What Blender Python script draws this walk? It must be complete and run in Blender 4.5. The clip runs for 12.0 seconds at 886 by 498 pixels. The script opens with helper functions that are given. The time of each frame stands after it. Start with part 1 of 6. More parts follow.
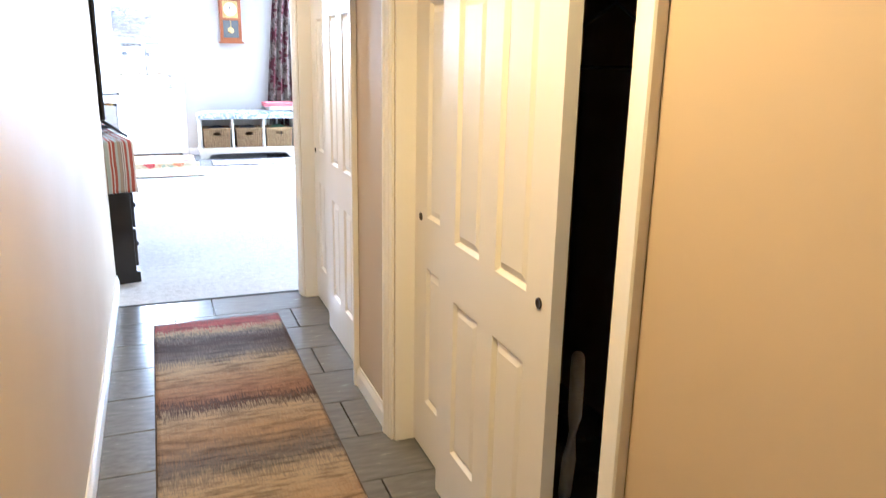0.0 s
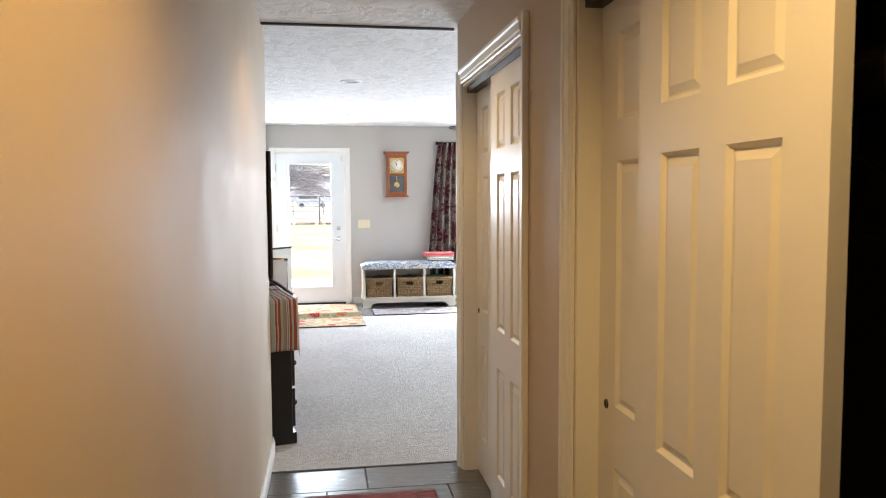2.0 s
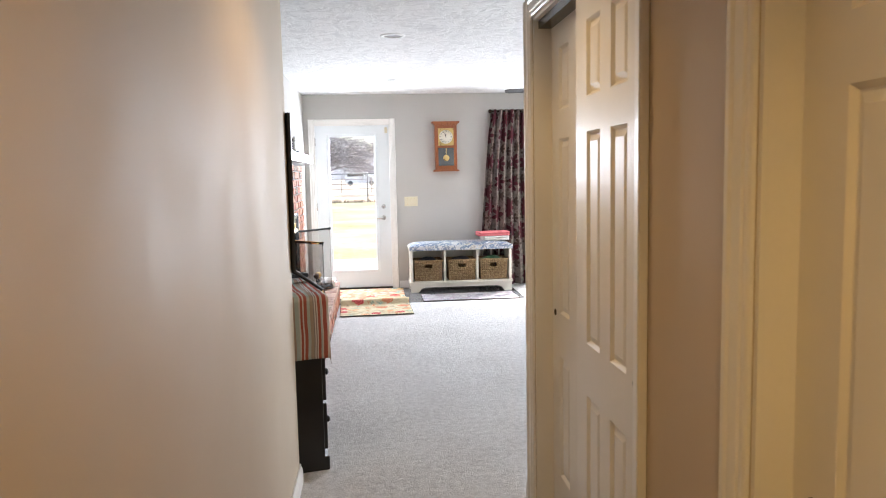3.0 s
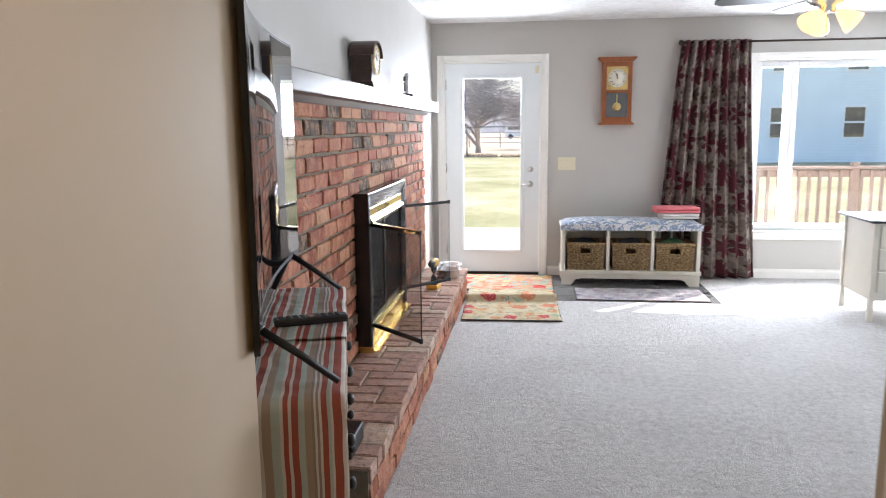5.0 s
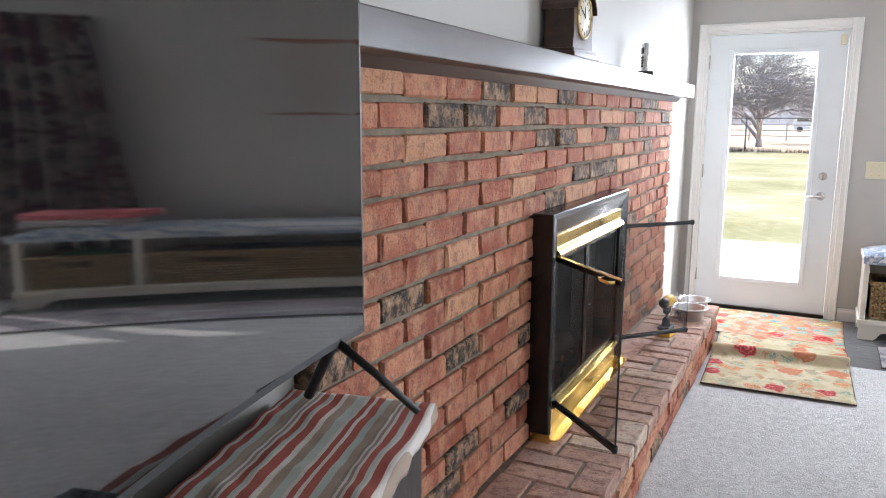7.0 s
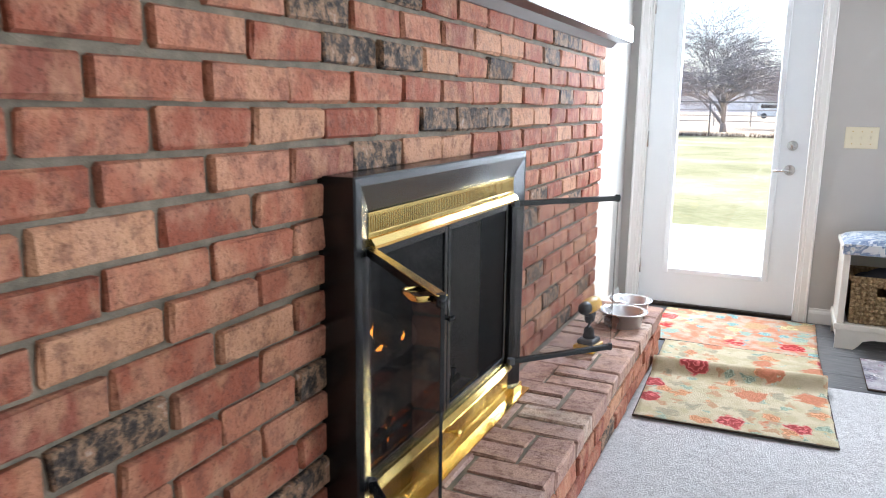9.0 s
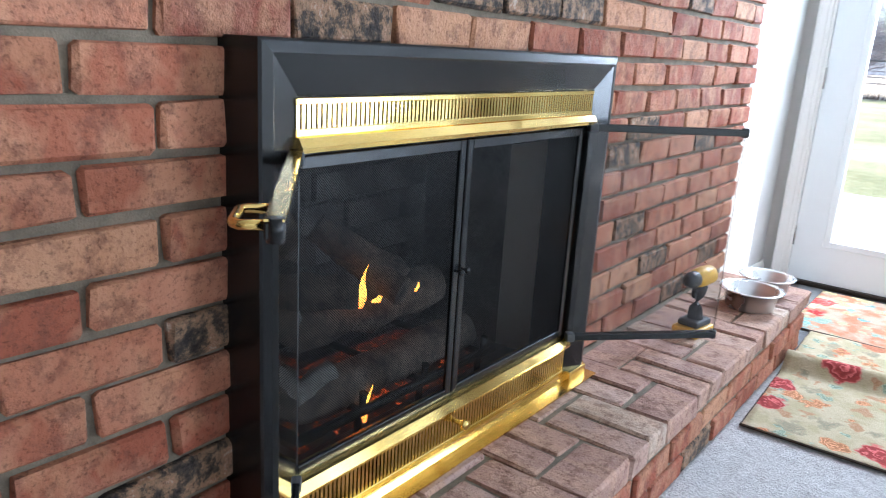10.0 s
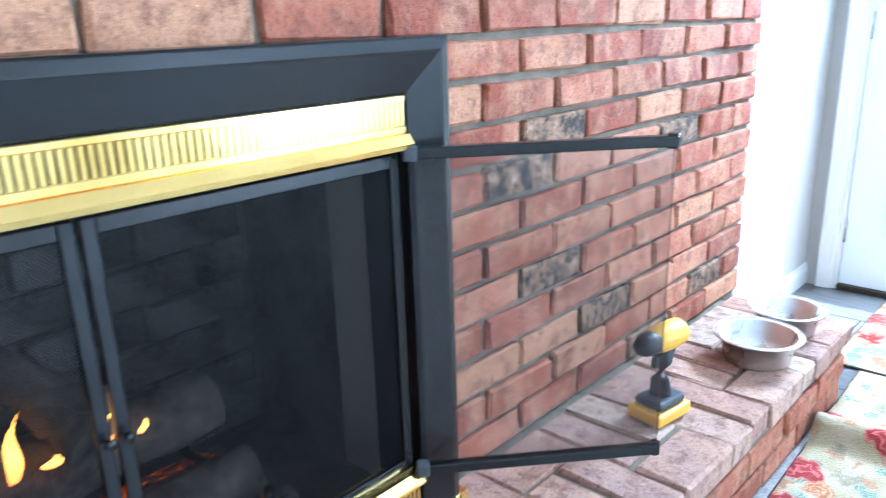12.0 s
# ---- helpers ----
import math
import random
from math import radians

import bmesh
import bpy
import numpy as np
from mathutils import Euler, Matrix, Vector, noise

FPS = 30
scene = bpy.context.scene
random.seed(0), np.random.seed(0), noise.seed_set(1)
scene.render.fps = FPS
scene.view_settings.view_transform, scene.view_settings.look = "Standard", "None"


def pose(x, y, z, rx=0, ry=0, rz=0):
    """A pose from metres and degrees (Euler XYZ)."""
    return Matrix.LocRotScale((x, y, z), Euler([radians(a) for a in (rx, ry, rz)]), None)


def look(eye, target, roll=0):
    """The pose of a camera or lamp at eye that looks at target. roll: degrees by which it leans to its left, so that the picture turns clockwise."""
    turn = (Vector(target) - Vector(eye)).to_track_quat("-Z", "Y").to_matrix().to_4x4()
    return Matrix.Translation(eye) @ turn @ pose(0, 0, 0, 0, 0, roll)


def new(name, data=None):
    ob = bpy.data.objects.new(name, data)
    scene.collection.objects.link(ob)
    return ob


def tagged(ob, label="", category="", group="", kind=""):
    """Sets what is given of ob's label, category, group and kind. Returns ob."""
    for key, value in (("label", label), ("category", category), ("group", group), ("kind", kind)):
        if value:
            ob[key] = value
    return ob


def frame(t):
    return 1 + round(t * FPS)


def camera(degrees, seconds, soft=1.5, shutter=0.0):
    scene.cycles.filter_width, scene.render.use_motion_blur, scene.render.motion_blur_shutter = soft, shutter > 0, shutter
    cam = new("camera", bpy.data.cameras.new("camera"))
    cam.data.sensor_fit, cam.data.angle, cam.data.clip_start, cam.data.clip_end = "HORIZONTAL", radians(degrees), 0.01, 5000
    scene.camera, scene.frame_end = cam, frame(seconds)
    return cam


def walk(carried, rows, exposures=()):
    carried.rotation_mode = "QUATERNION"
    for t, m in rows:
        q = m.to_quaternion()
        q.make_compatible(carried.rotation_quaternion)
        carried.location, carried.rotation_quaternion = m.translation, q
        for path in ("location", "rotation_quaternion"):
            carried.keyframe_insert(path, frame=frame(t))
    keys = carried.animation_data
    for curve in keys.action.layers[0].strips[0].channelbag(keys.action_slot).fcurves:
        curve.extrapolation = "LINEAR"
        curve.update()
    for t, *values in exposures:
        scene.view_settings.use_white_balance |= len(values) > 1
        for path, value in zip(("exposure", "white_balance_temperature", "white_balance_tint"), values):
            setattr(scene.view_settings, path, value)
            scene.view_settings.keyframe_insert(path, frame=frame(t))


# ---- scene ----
cam = camera(61.7, 12.0, soft=1.0, shutter=0.2)
PATH = [
    (0, (0.0, -0.029, 1.417), (0.699, 1.772, 0.9), 1.1),
    (0.5, (0.001, -0.006, 1.474), (0.575, 1.887, 1.183), 0.2),
    (1, (-0.015, 0.001, 1.504), (0.453, 1.939, 1.339), 0.5),
    (1.5, (-0.028, 0.067, 1.504), (0.389, 2.019, 1.373), 0.1),
    (2, (0.027, 0.303, 1.469), (0.343, 2.272, 1.326), -0.3),
    (2.5, (0.092, 0.649, 1.464), (0.334, 2.627, 1.291), -0.8),
    (3, (0.099, 1.162, 1.442), (0.282, 3.143, 1.237), -1.2),
    (3.2, (0.101, 1.323, 1.441), (0.267, 3.304, 1.22), -1.5),
    (4.8, (0.238, 3.033, 1.452), (0.078, 5.002, 1.139), -0.5),
    (5, (0.262, 3.224, 1.438), (0.02, 5.184, 1.116), -0.5),
    (5.5, (0.269, 3.639, 1.42), (-0.165, 5.561, 1.079), -0.0),
    (6, (0.275, 4.066, 1.391), (-0.393, 5.915, 1.024), 0.7),
    (6.5, (0.259, 4.333, 1.42), (-0.584, 6.108, 1.046), 0.7),
    (6.7, (0.242, 4.408, 1.439), (-0.649, 6.162, 1.077), 0.4),
    (8.3, (0.247, 5.192, 1.357), (-0.646, 6.955, 1.049), -0.3),
    (8.5, (0.233, 5.311, 1.327), (-0.637, 7.082, 1.002), -0.1),
    (9, (0.211, 5.714, 1.252), (-0.612, 7.496, 0.868), 0.6),
    (9.5, (0.254, 6.044, 1.173), (-0.693, 7.747, 0.722), 2.2),
    (10, (0.233, 6.367, 1.105), (-0.931, 7.903, 0.572), 3.5),
    (10.5, (0.19, 6.608, 1.078), (-1.149, 7.977, 0.502), 3.3),
    (11, (0.235, 6.835, 1.064), (-1.264, 8.012, 0.458), 2.2),
    (11.5, (0.282, 7.026, 1.085), (-1.231, 8.172, 0.452), 0.5),
    (12, (0.205, 7.265, 1.124), (-1.109, 8.651, 0.53), -1.8),
]
EXPOSURES = [
    (0, 3.0, 4900, 8),
    (0.5, 2.35, 5500, 9),
    (1, 1.95, 5850, 9),
    (1.5, 1.75, 5950, 9),
    (3, 1.6, 6100, 11),
    (5, 1.18, 6100, 12),
    (6, 1.15, 6050, 12),
    (8.5, 1.35, 5950, 11),
    (9.5, 1.3, 5600, 9),
    (11, 1.7, 5000, 6),
    (12, 1.95, 4700, 3),
]
walk(cam, [(t, look(eye, target, roll)) for t, eye, target, roll in PATH], EXPOSURES)

# ---- world, sun and lamps ----
SUN_WAY = Vector((-0.87, -0.80, -1.0)).normalized()
world = bpy.data.worlds.new("sky")
scene.world = world
world.use_nodes = True
_wn = world.node_tree
_sky = _wn.nodes.new("ShaderNodeTexSky")
_sky.sky_type, _sky.sun_disc = "NISHITA", False
_sky.sun_elevation = math.asin(-SUN_WAY.z)
_sky.sun_rotation = math.atan2(-SUN_WAY.x, -SUN_WAY.y)
_sky.air_density, _sky.dust_density = 1.0, 1.5
_wn.links.new(_sky.outputs[0], _wn.nodes["Background"].inputs[0])
_wn.nodes["Background"].inputs[1].default_value = 0.15
sun_data = bpy.data.lights.new("sun", "SUN")
sun_data.energy, sun_data.angle, sun_data.color = 5.0, radians(0.6), (1.0, 0.95, 0.87)
sun = new("sun", sun_data)
sun.matrix_world = look((0, 0, 0), SUN_WAY)


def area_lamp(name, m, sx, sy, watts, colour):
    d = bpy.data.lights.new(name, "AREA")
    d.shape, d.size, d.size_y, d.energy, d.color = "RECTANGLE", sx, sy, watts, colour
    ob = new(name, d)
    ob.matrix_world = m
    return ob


def bulb(name, place, watts, colour, radius=0.05, spot=0.0):
    d = bpy.data.lights.new(name, "SPOT" if spot else "POINT")
    d.energy, d.color, d.shadow_soft_size = watts, colour, radius
    if spot:
        d.spot_size, d.spot_blend = radians(spot), 0.6
    ob = new(name, d)
    ob.matrix_world = pose(*place)
    return ob


WARM = (1.0, 0.62, 0.21)
# sky light in the far wall's openings; the east lamp is an added fill
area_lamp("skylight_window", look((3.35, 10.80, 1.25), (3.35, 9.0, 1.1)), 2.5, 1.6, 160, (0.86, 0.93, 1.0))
area_lamp("fill_side", look((5.6, 7.0, 1.35), (3.0, 7.0, 1.2)), 2.2, 1.5, 9, (0.86, 0.93, 1.0))
area_lamp("skylight_door", look((-0.15, 10.66, 1.62), (-0.25, 9.0, 0.8)), 0.54, 0.55, 30, (0.88, 0.94, 1.0))
bulb("hall_downlight", (0.20, 3.50, 2.36), 7, WARM, 0.05, 130)
bulb("hall_downlight", (0.20, 1.05, 2.36), 19, WARM, 0.05, 150)

# ---- materials ----


class Mat:
    """A node material being put together."""

    def __init__(self, name, colour=(0.5, 0.5, 0.5), rough=0.5, metal=0.0, spec=0.5):
        self.m = bpy.data.materials.new(name)
        self.m.use_nodes = True
        self.t = self.m.node_tree
        self.b = self.t.nodes["Principled BSDF"]
        self.b.inputs["Base Color"].default_value = (*colour, 1)
        self.b.inputs["Roughness"].default_value = rough
        self.b.inputs["Metallic"].default_value = metal
        self.b.inputs["Specular IOR Level"].default_value = spec
        self.co = None

    def n(self, kind, **inputs):
        nd = self.t.nodes.new(kind)
        for k, v in inputs.items():
            nd.inputs[k.replace("_", " ")].default_value = v
        return nd

    def l(self, a, b):
        self.t.links.new(a, b)

    def coords(self, scale=(1, 1, 1), world_space=False):
        mp = self.n("ShaderNodeMapping")
        mp.inputs["Scale"].default_value = scale
        if world_space:
            self.l(self.n("ShaderNodeNewGeometry").outputs["Position"], mp.inputs[0])
        else:
            self.l(self.n("ShaderNodeTexCoord").outputs["Object"], mp.inputs[0])
        return mp.outputs[0]

    def noise(self, co, scale, detail=4.0, rough=0.55, dist=0.0):
        nd = self.n("ShaderNodeTexNoise", Scale=scale, Detail=detail, Roughness=rough, Distortion=dist)
        self.l(co, nd.inputs["Vector"])
        return nd.outputs["Fac"]

    def ramp(self, fac, stops, constant=False):
        nd = self.n("ShaderNodeValToRGB")
        cr = nd.color_ramp
        if constant:
            cr.interpolation = "CONSTANT"
        while len(cr.elements) < len(stops):
            cr.elements.new(0.5)
        for e, (p, c) in zip(cr.elements, stops):
            e.position = p
            e.color = (*c, 1) if len(c) == 3 else c
        self.l(fac, nd.inputs[0])
        return nd.outputs[0]

    def mix(self, fac, a, b, mode="MIX"):
        nd = self.n("ShaderNodeMix")
        nd.data_type, nd.blend_type = "RGBA", mode
        for sock, v in ((nd.inputs[0], fac), (nd.inputs[6], a), (nd.inputs[7], b)):
            if isinstance(v, (int, float)):
                sock.default_value = v
            elif isinstance(v, tuple):
                sock.default_value = (*v, 1)
            else:
                self.l(v, sock)
        return nd.outputs[2]

    def math(self, op, a, b=0.0):
        nd = self.n("ShaderNodeMath")
        nd.operation = op
        for sock, v in ((nd.inputs[0], a), (nd.inputs[1], b)):
            if isinstance(v, (int, float)):
                sock.default_value = v
            else:
                self.l(v, sock)
        return nd.outputs[0]

    def bump(self, height, strength=0.3, dist=0.002):
        nd = self.n("ShaderNodeBump", Strength=strength, Distance=dist)
        self.l(height, nd.inputs["Height"])
        self.l(nd.outputs[0], self.b.inputs["Normal"])
        return self

    def colour(self, sock):
        self.l(sock, self.b.inputs["Base Color"])
        return self

    def rough(self, sock):
        self.l(sock, self.b.inputs["Roughness"])
        return self

    def rand(self):
        return self.n("ShaderNodeObjectInfo").outputs["Random"]


def varied(name, c1, c2, rough, scale=6.0, grain=250.0, bump=0.1, metal=0.0, spec=0.5, stretch=(1, 1, 1), rough2=None):
    """Two tones blotched together, fine grain as relief, uneven gloss."""
    k = Mat(name, c1, rough, metal, spec)
    co = k.coords(stretch)
    big = k.noise(co, scale, 5)
    fine = k.noise(co, grain, 2)
    k.colour(k.ramp(k.math("ADD", k.math("MULTIPLY", big, 0.75), k.math("MULTIPLY", fine, 0.25)), [(0.33, c1), (0.67, c2)]))
    r2 = rough2 if rough2 is not None else min(1.0, rough + 0.12)
    k.rough(k.ramp(big, [(0.35, (rough,) * 3), (0.7, (r2,) * 3)]))
    if bump:
        k.bump(fine, bump, 0.0015)
    return k.m


def wall_paint(name, c, spec, gloss):
    k = Mat(name, c, gloss, 0, spec)
    co = k.coords()
    big = k.noise(co, 1.3, 4)
    k.colour(k.ramp(big, [(0.3, tuple(v * 0.95 for v in c)), (0.7, c)]))
    k.rough(k.ramp(k.noise(co, 3.0, 3), [(0.3, (gloss - 0.05,) * 3), (0.7, (gloss + 0.06,) * 3)]))
    k.bump(k.noise(co, 140, 4), 0.10, 0.0012)
    return k.m


M_HALL = wall_paint("hall_wall_paint", (0.55, 0.45, 0.335), 0.2, 0.58)
M_WALL = wall_paint("room_wall_paint", (0.53, 0.51, 0.48), 0.25, 0.52)


def ceiling_paint():
    k = Mat("textured_ceiling", (0.8, 0.78, 0.76), 0.8)
    co = k.coords()
    a = k.noise(co, 9, 6, 0.65, 1.2)
    k.colour(k.ramp(a, [(0.3, (0.66, 0.65, 0.64)), (0.6, (0.82, 0.81, 0.80))]))
    k.bump(k.ramp(a, [(0.42, (0, 0, 0)), (0.58, (1, 1, 1))]), 0.6, 0.006)
    return k.m


M_CEIL = ceiling_paint()
M_TRIM = varied("white_gloss_trim", (0.80, 0.78, 0.74), (0.84, 0.82, 0.79), 0.28, 4, 120, 0.04)
M_DOORWHITE = varied("white_door_paint", (0.76, 0.79, 0.80), (0.80, 0.83, 0.84), 0.35, 3, 150, 0.04)


def closet_door_paint():
    k = Mat("moulded_door_paint", (0.8, 0.77, 0.71), 0.34)
    co = k.coords((7, 7, 0.9))
    w = k.noise(co, 8, 4, 0.6, 2.5)
    k.colour(k.ramp(k.noise(k.coords(), 2.0, 3), [(0.3, (0.76, 0.73, 0.67)), (0.7, (0.81, 0.78, 0.73))]))
    k.bump(w, 0.12, 0.002)
    return k.m


M_CLOSET = closet_door_paint()


def carpet_mat():
    k = Mat("beige_carpet", (0.5, 0.47, 0.44), 0.95, 0, 0.1)
    co = k.coords()
    fine = k.noise(co, 130, 3, 0.7)
    mid = k.noise(co, 26, 3, 0.6)
    big = k.noise(co, 1.6, 3)
    tone = k.math("ADD", k.math("MULTIPLY", fine, 0.55), k.math("ADD", k.math("MULTIPLY", mid, 0.3), k.math("MULTIPLY", big, 0.15)))
    k.colour(k.ramp(tone, [(0.36, (0.38, 0.355, 0.34)), (0.5, (0.58, 0.555, 0.535)), (0.64, (0.74, 0.715, 0.69))]))
    k.bump(k.math("ADD", fine, k.math("MULTIPLY", mid, 0.8)), 1.0, 0.012)
    return k.m


M_CARPET = carpet_mat()


def tile_mat():
    k = Mat("grey_floor_tile", (0.13, 0.13, 0.135), 0.3)
    co = k.coords((1, 5, 1))
    a = k.noise(co, 9, 5)
    base = k.ramp(a, [(0.3, (0.105, 0.104, 0.108)), (0.7, (0.175, 0.172, 0.172))])
    k.colour(k.mix(k.math("MULTIPLY", k.rand(), 0.35), base, (0.2, 0.195, 0.19)))
    k.rough(k.ramp(a, [(0.3, (0.16,) * 3), (0.7, (0.28,) * 3)]))
    k.bump(k.noise(co, 60, 3), 0.03, 0.001)
    return k.m


M_TILE = tile_mat()
M_GROUT = varied("pale_grout", (0.36, 0.35, 0.34), (0.46, 0.45, 0.44), 0.9, 30, 400, 0.3)
M_MORTAR = varied("grey_mortar", (0.135, 0.112, 0.080), (0.27, 0.225, 0.165), 0.95, 25, 300, 0.8)


def brick_mat(name, dull):
    k = Mat(name, (0.4, 0.2, 0.14), 0.85, 0, 0.3)
    r = k.rand()
    off = k.n("ShaderNodeCombineXYZ")
    k.l(k.math("MULTIPLY", r, 37.0), off.inputs[0])
    k.l(k.math("MULTIPLY", r, 91.0), off.inputs[1])
    add = k.n("ShaderNodeVectorMath")
    k.l(k.n("ShaderNodeTexCoord").outputs["Object"], add.inputs[0])
    k.l(off.outputs[0], add.inputs[1])
    co = add.outputs[0]
    if dull:
        tones = [(0.0, (0.38, 0.23, 0.18)), (0.25, (0.44, 0.28, 0.215)), (0.5, (0.48, 0.33, 0.26)), (0.7, (0.40, 0.265, 0.215)), (0.88, (0.52, 0.40, 0.31))]
        burn = 1.1
    else:
        tones = [(0.0, (0.29, 0.090, 0.052)), (0.14, (0.39, 0.150, 0.092)), (0.32, (0.45, 0.20, 0.125)), (0.48, (0.34, 0.115, 0.07)), (0.62, (0.50, 0.28, 0.17)), (0.75, (0.27, 0.095, 0.065))]
        burn = 0.84
    base = k.ramp(r, tones, True)
    # stacking marks: pale bands across the length of a brick
    flat = k.n("ShaderNodeVectorMath")
    flat.operation = "MULTIPLY"
    k.l(co, flat.inputs[0])
    flat.inputs[1].default_value = (0.4, 1.0, 0.55)
    band = k.ramp(k.noise(flat.outputs[0], 13, 3, 0.5), [(0.50, (0, 0, 0)), (0.60, (1, 1, 1))])
    base = k.mix(k.math("MULTIPLY", band, 0.30 if dull else 0.42), base, (0.58, 0.36, 0.22))
    # kiln marks: pale kiss marks and sooty patches inside a brick
    kiss = k.ramp(k.noise(co, 12, 3, 0.6), [(0.46, (0, 0, 0)), (0.58, (1, 1, 1))])
    base = k.mix(k.math("MULTIPLY", kiss, 0.28), base, (0.58, 0.36, 0.25))
    dark = k.ramp(k.noise(co, 27, 5, 0.7), [(0.50, (0, 0, 0)), (0.62, (1, 1, 1))])
    base = k.mix(k.math("MULTIPLY", dark, 0.58), base, (0.17, 0.075, 0.055))
    # some bricks are burnt nearly black with buff streaks
    soot = k.ramp(k.noise(co, 24, 6, 0.75, 0.15), [(0.38, (0.025, 0.023, 0.023)), (0.47, (0.085, 0.068, 0.056)), (0.53, (0.26, 0.18, 0.115)), (0.60, (0.34, 0.21, 0.14)), (0.68, (0.50, 0.45, 0.39))])
    is_burnt = k.math("GREATER_THAN", r, burn)
    base = k.mix(is_burnt, base, soot)
    speck = k.ramp(k.noise(co, 130, 4, 0.75), [(0.34, (0.26, 0.22, 0.20)), (0.47, (1, 1, 1))])
    base = k.mix(0.62, base, speck, "MULTIPLY")
    if not dull:
        base = k.mix(1.0, base, (1.0, 0.90, 0.82), "MULTIPLY")
    k.colour(base)
    h = k.math("ADD", k.noise(co, 45, 4, 0.65), k.math("MULTIPLY", k.noise(co, 160, 3, 0.7), 0.3))
    k.bump(h, 1.0, 0.006)
    return k.m


M_BRICK = brick_mat("fired_brick", False)
M_HEARTHBRICK = brick_mat("hearth_brick", True)
M_BLACK = varied("black_satin_metal", (0.008, 0.0085, 0.009), (0.012, 0.013, 0.014), 0.25, 5, 300, 0.0, 0.0, rough2=0.27)
M_BRASS = varied("polished_brass", (0.80, 0.56, 0.16), (0.88, 0.66, 0.24), 0.14, 9, 200, 0.02, 1.0)
M_CHROME = varied("satin_nickel", (0.55, 0.54, 0.52), (0.65, 0.64, 0.62), 0.18, 9, 200, 0.0, 1.0)
M_STEEL = varied("brushed_steel", (0.55, 0.54, 0.53), (0.66, 0.65, 0.64), 0.22, 9, 300, 0.05, 1.0)
M_DARKWOOD = varied("black_stained_wood", (0.012, 0.011, 0.011), (0.022, 0.020, 0.019), 0.32, 8, 120, 0.08, stretch=(1, 6, 1))
M_PLASTIC = varied("black_plastic", (0.012, 0.012, 0.013), (0.02, 0.02, 0.021), 0.42, 8, 400, 0.1)
M_RUBBER = varied("grey_rubber", (0.05, 0.052, 0.056), (0.075, 0.077, 0.082), 0.65, 8, 200, 0.1)
M_YELLOW = varied("yellow_plastic", (0.72, 0.40, 0.035), (0.80, 0.47, 0.05), 0.42, 12, 200, 0.05)
M_MANTEL = varied("dark_mantel_stain", (0.05, 0.032, 0.027), (0.075, 0.05, 0.043), 0.30, 5, 60, 0.0, stretch=(5, 1, 5), rough2=0.31)
M_IVORY = varied("ivory_plastic", (0.72, 0.66, 0.48), (0.76, 0.70, 0.53), 0.4, 9, 200, 0.0)


def glass_mat(name, tint=(1, 1, 1), rough=0.0, keep=1.0):
    """Thin pane: clear film with a glossy coat."""
    k = Mat(name)
    tr = k.n("ShaderNodeBsdfTransparent")
    tr.inputs[0].default_value = (*tint, 1)
    gl = k.n("ShaderNodeBsdfGlossy")
    gl.inputs["Roughness"].default_value = rough
    lw = k.n("ShaderNodeLayerWeight")
    lw.inputs[0].default_value = 0.5
    gloss = k.math("ADD", 0.035, k.math("MULTIPLY", k.math("POWER", lw.outputs["Facing"], 5.0), 0.9))
    mx = k.n("ShaderNodeMixShader")
    k.l(k.math("MULTIPLY", gloss, keep), mx.inputs[0])
    k.l(tr.outputs[0], mx.inputs[1])
    k.l(gl.outputs[0], mx.inputs[2])
    k.l(mx.outputs[0], k.t.nodes["Material Output"].inputs[0])
    return k.m


M_GLASS = glass_mat("clear_glass")
M_SMOKED = glass_mat("smoked_glass", (0.82, 0.81, 0.80), 0.0, 1.0)


def emit_mat(name, c, strength):
    k = Mat(name, c, 0.5)
    k.b.inputs["Emission Color"].default_value = (*c, 1)
    k.b.inputs["Emission Strength"].default_value = strength
    return k.m


# ---- mesh helpers ----


def bm_box(x0, y0, z0, x1, y1, z1, bev=0.0, bm=None, seg=1):
    out = bm or bmesh.new()
    tmp = bmesh.new()
    bmesh.ops.create_cube(tmp, size=1.0, matrix=Matrix.LocRotScale(((x0 + x1) / 2, (y0 + y1) / 2, (z0 + z1) / 2), None, (abs(x1 - x0), abs(y1 - y0), abs(z1 - z0))))
    if bev > 0:
        bmesh.ops.bevel(tmp, geom=tmp.edges[:], offset=bev, segments=seg, profile=0.5, affect="EDGES")
    return bm_join(out, tmp)


def bm_join(out, tmp, m=None):
    if m is not None:
        bmesh.ops.transform(tmp, matrix=m, verts=tmp.verts)
    idx = {v: out.verts.new(v.co) for v in tmp.verts}
    for f in tmp.faces:
        nf = out.faces.new([idx[v] for v in f.verts])
        nf.smooth = f.smooth
    tmp.free()
    return out


def bm_rod(a, b, r0, r1=None, sides=16, bm=None, caps=True):
    out = bm or bmesh.new()
    a, b = Vector(a), Vector(b)
    d = b - a
    tmp = bmesh.new()
    bmesh.ops.create_cone(tmp, cap_ends=caps, segments=sides, radius1=r0, radius2=r0 if r1 is None else r1, depth=d.length)
    for f in tmp.faces:
        f.smooth = len(f.verts) == 4
    return bm_join(out, tmp, Matrix.Translation((a + b) / 2) @ d.to_track_quat("Z", "Y").to_matrix().to_4x4())


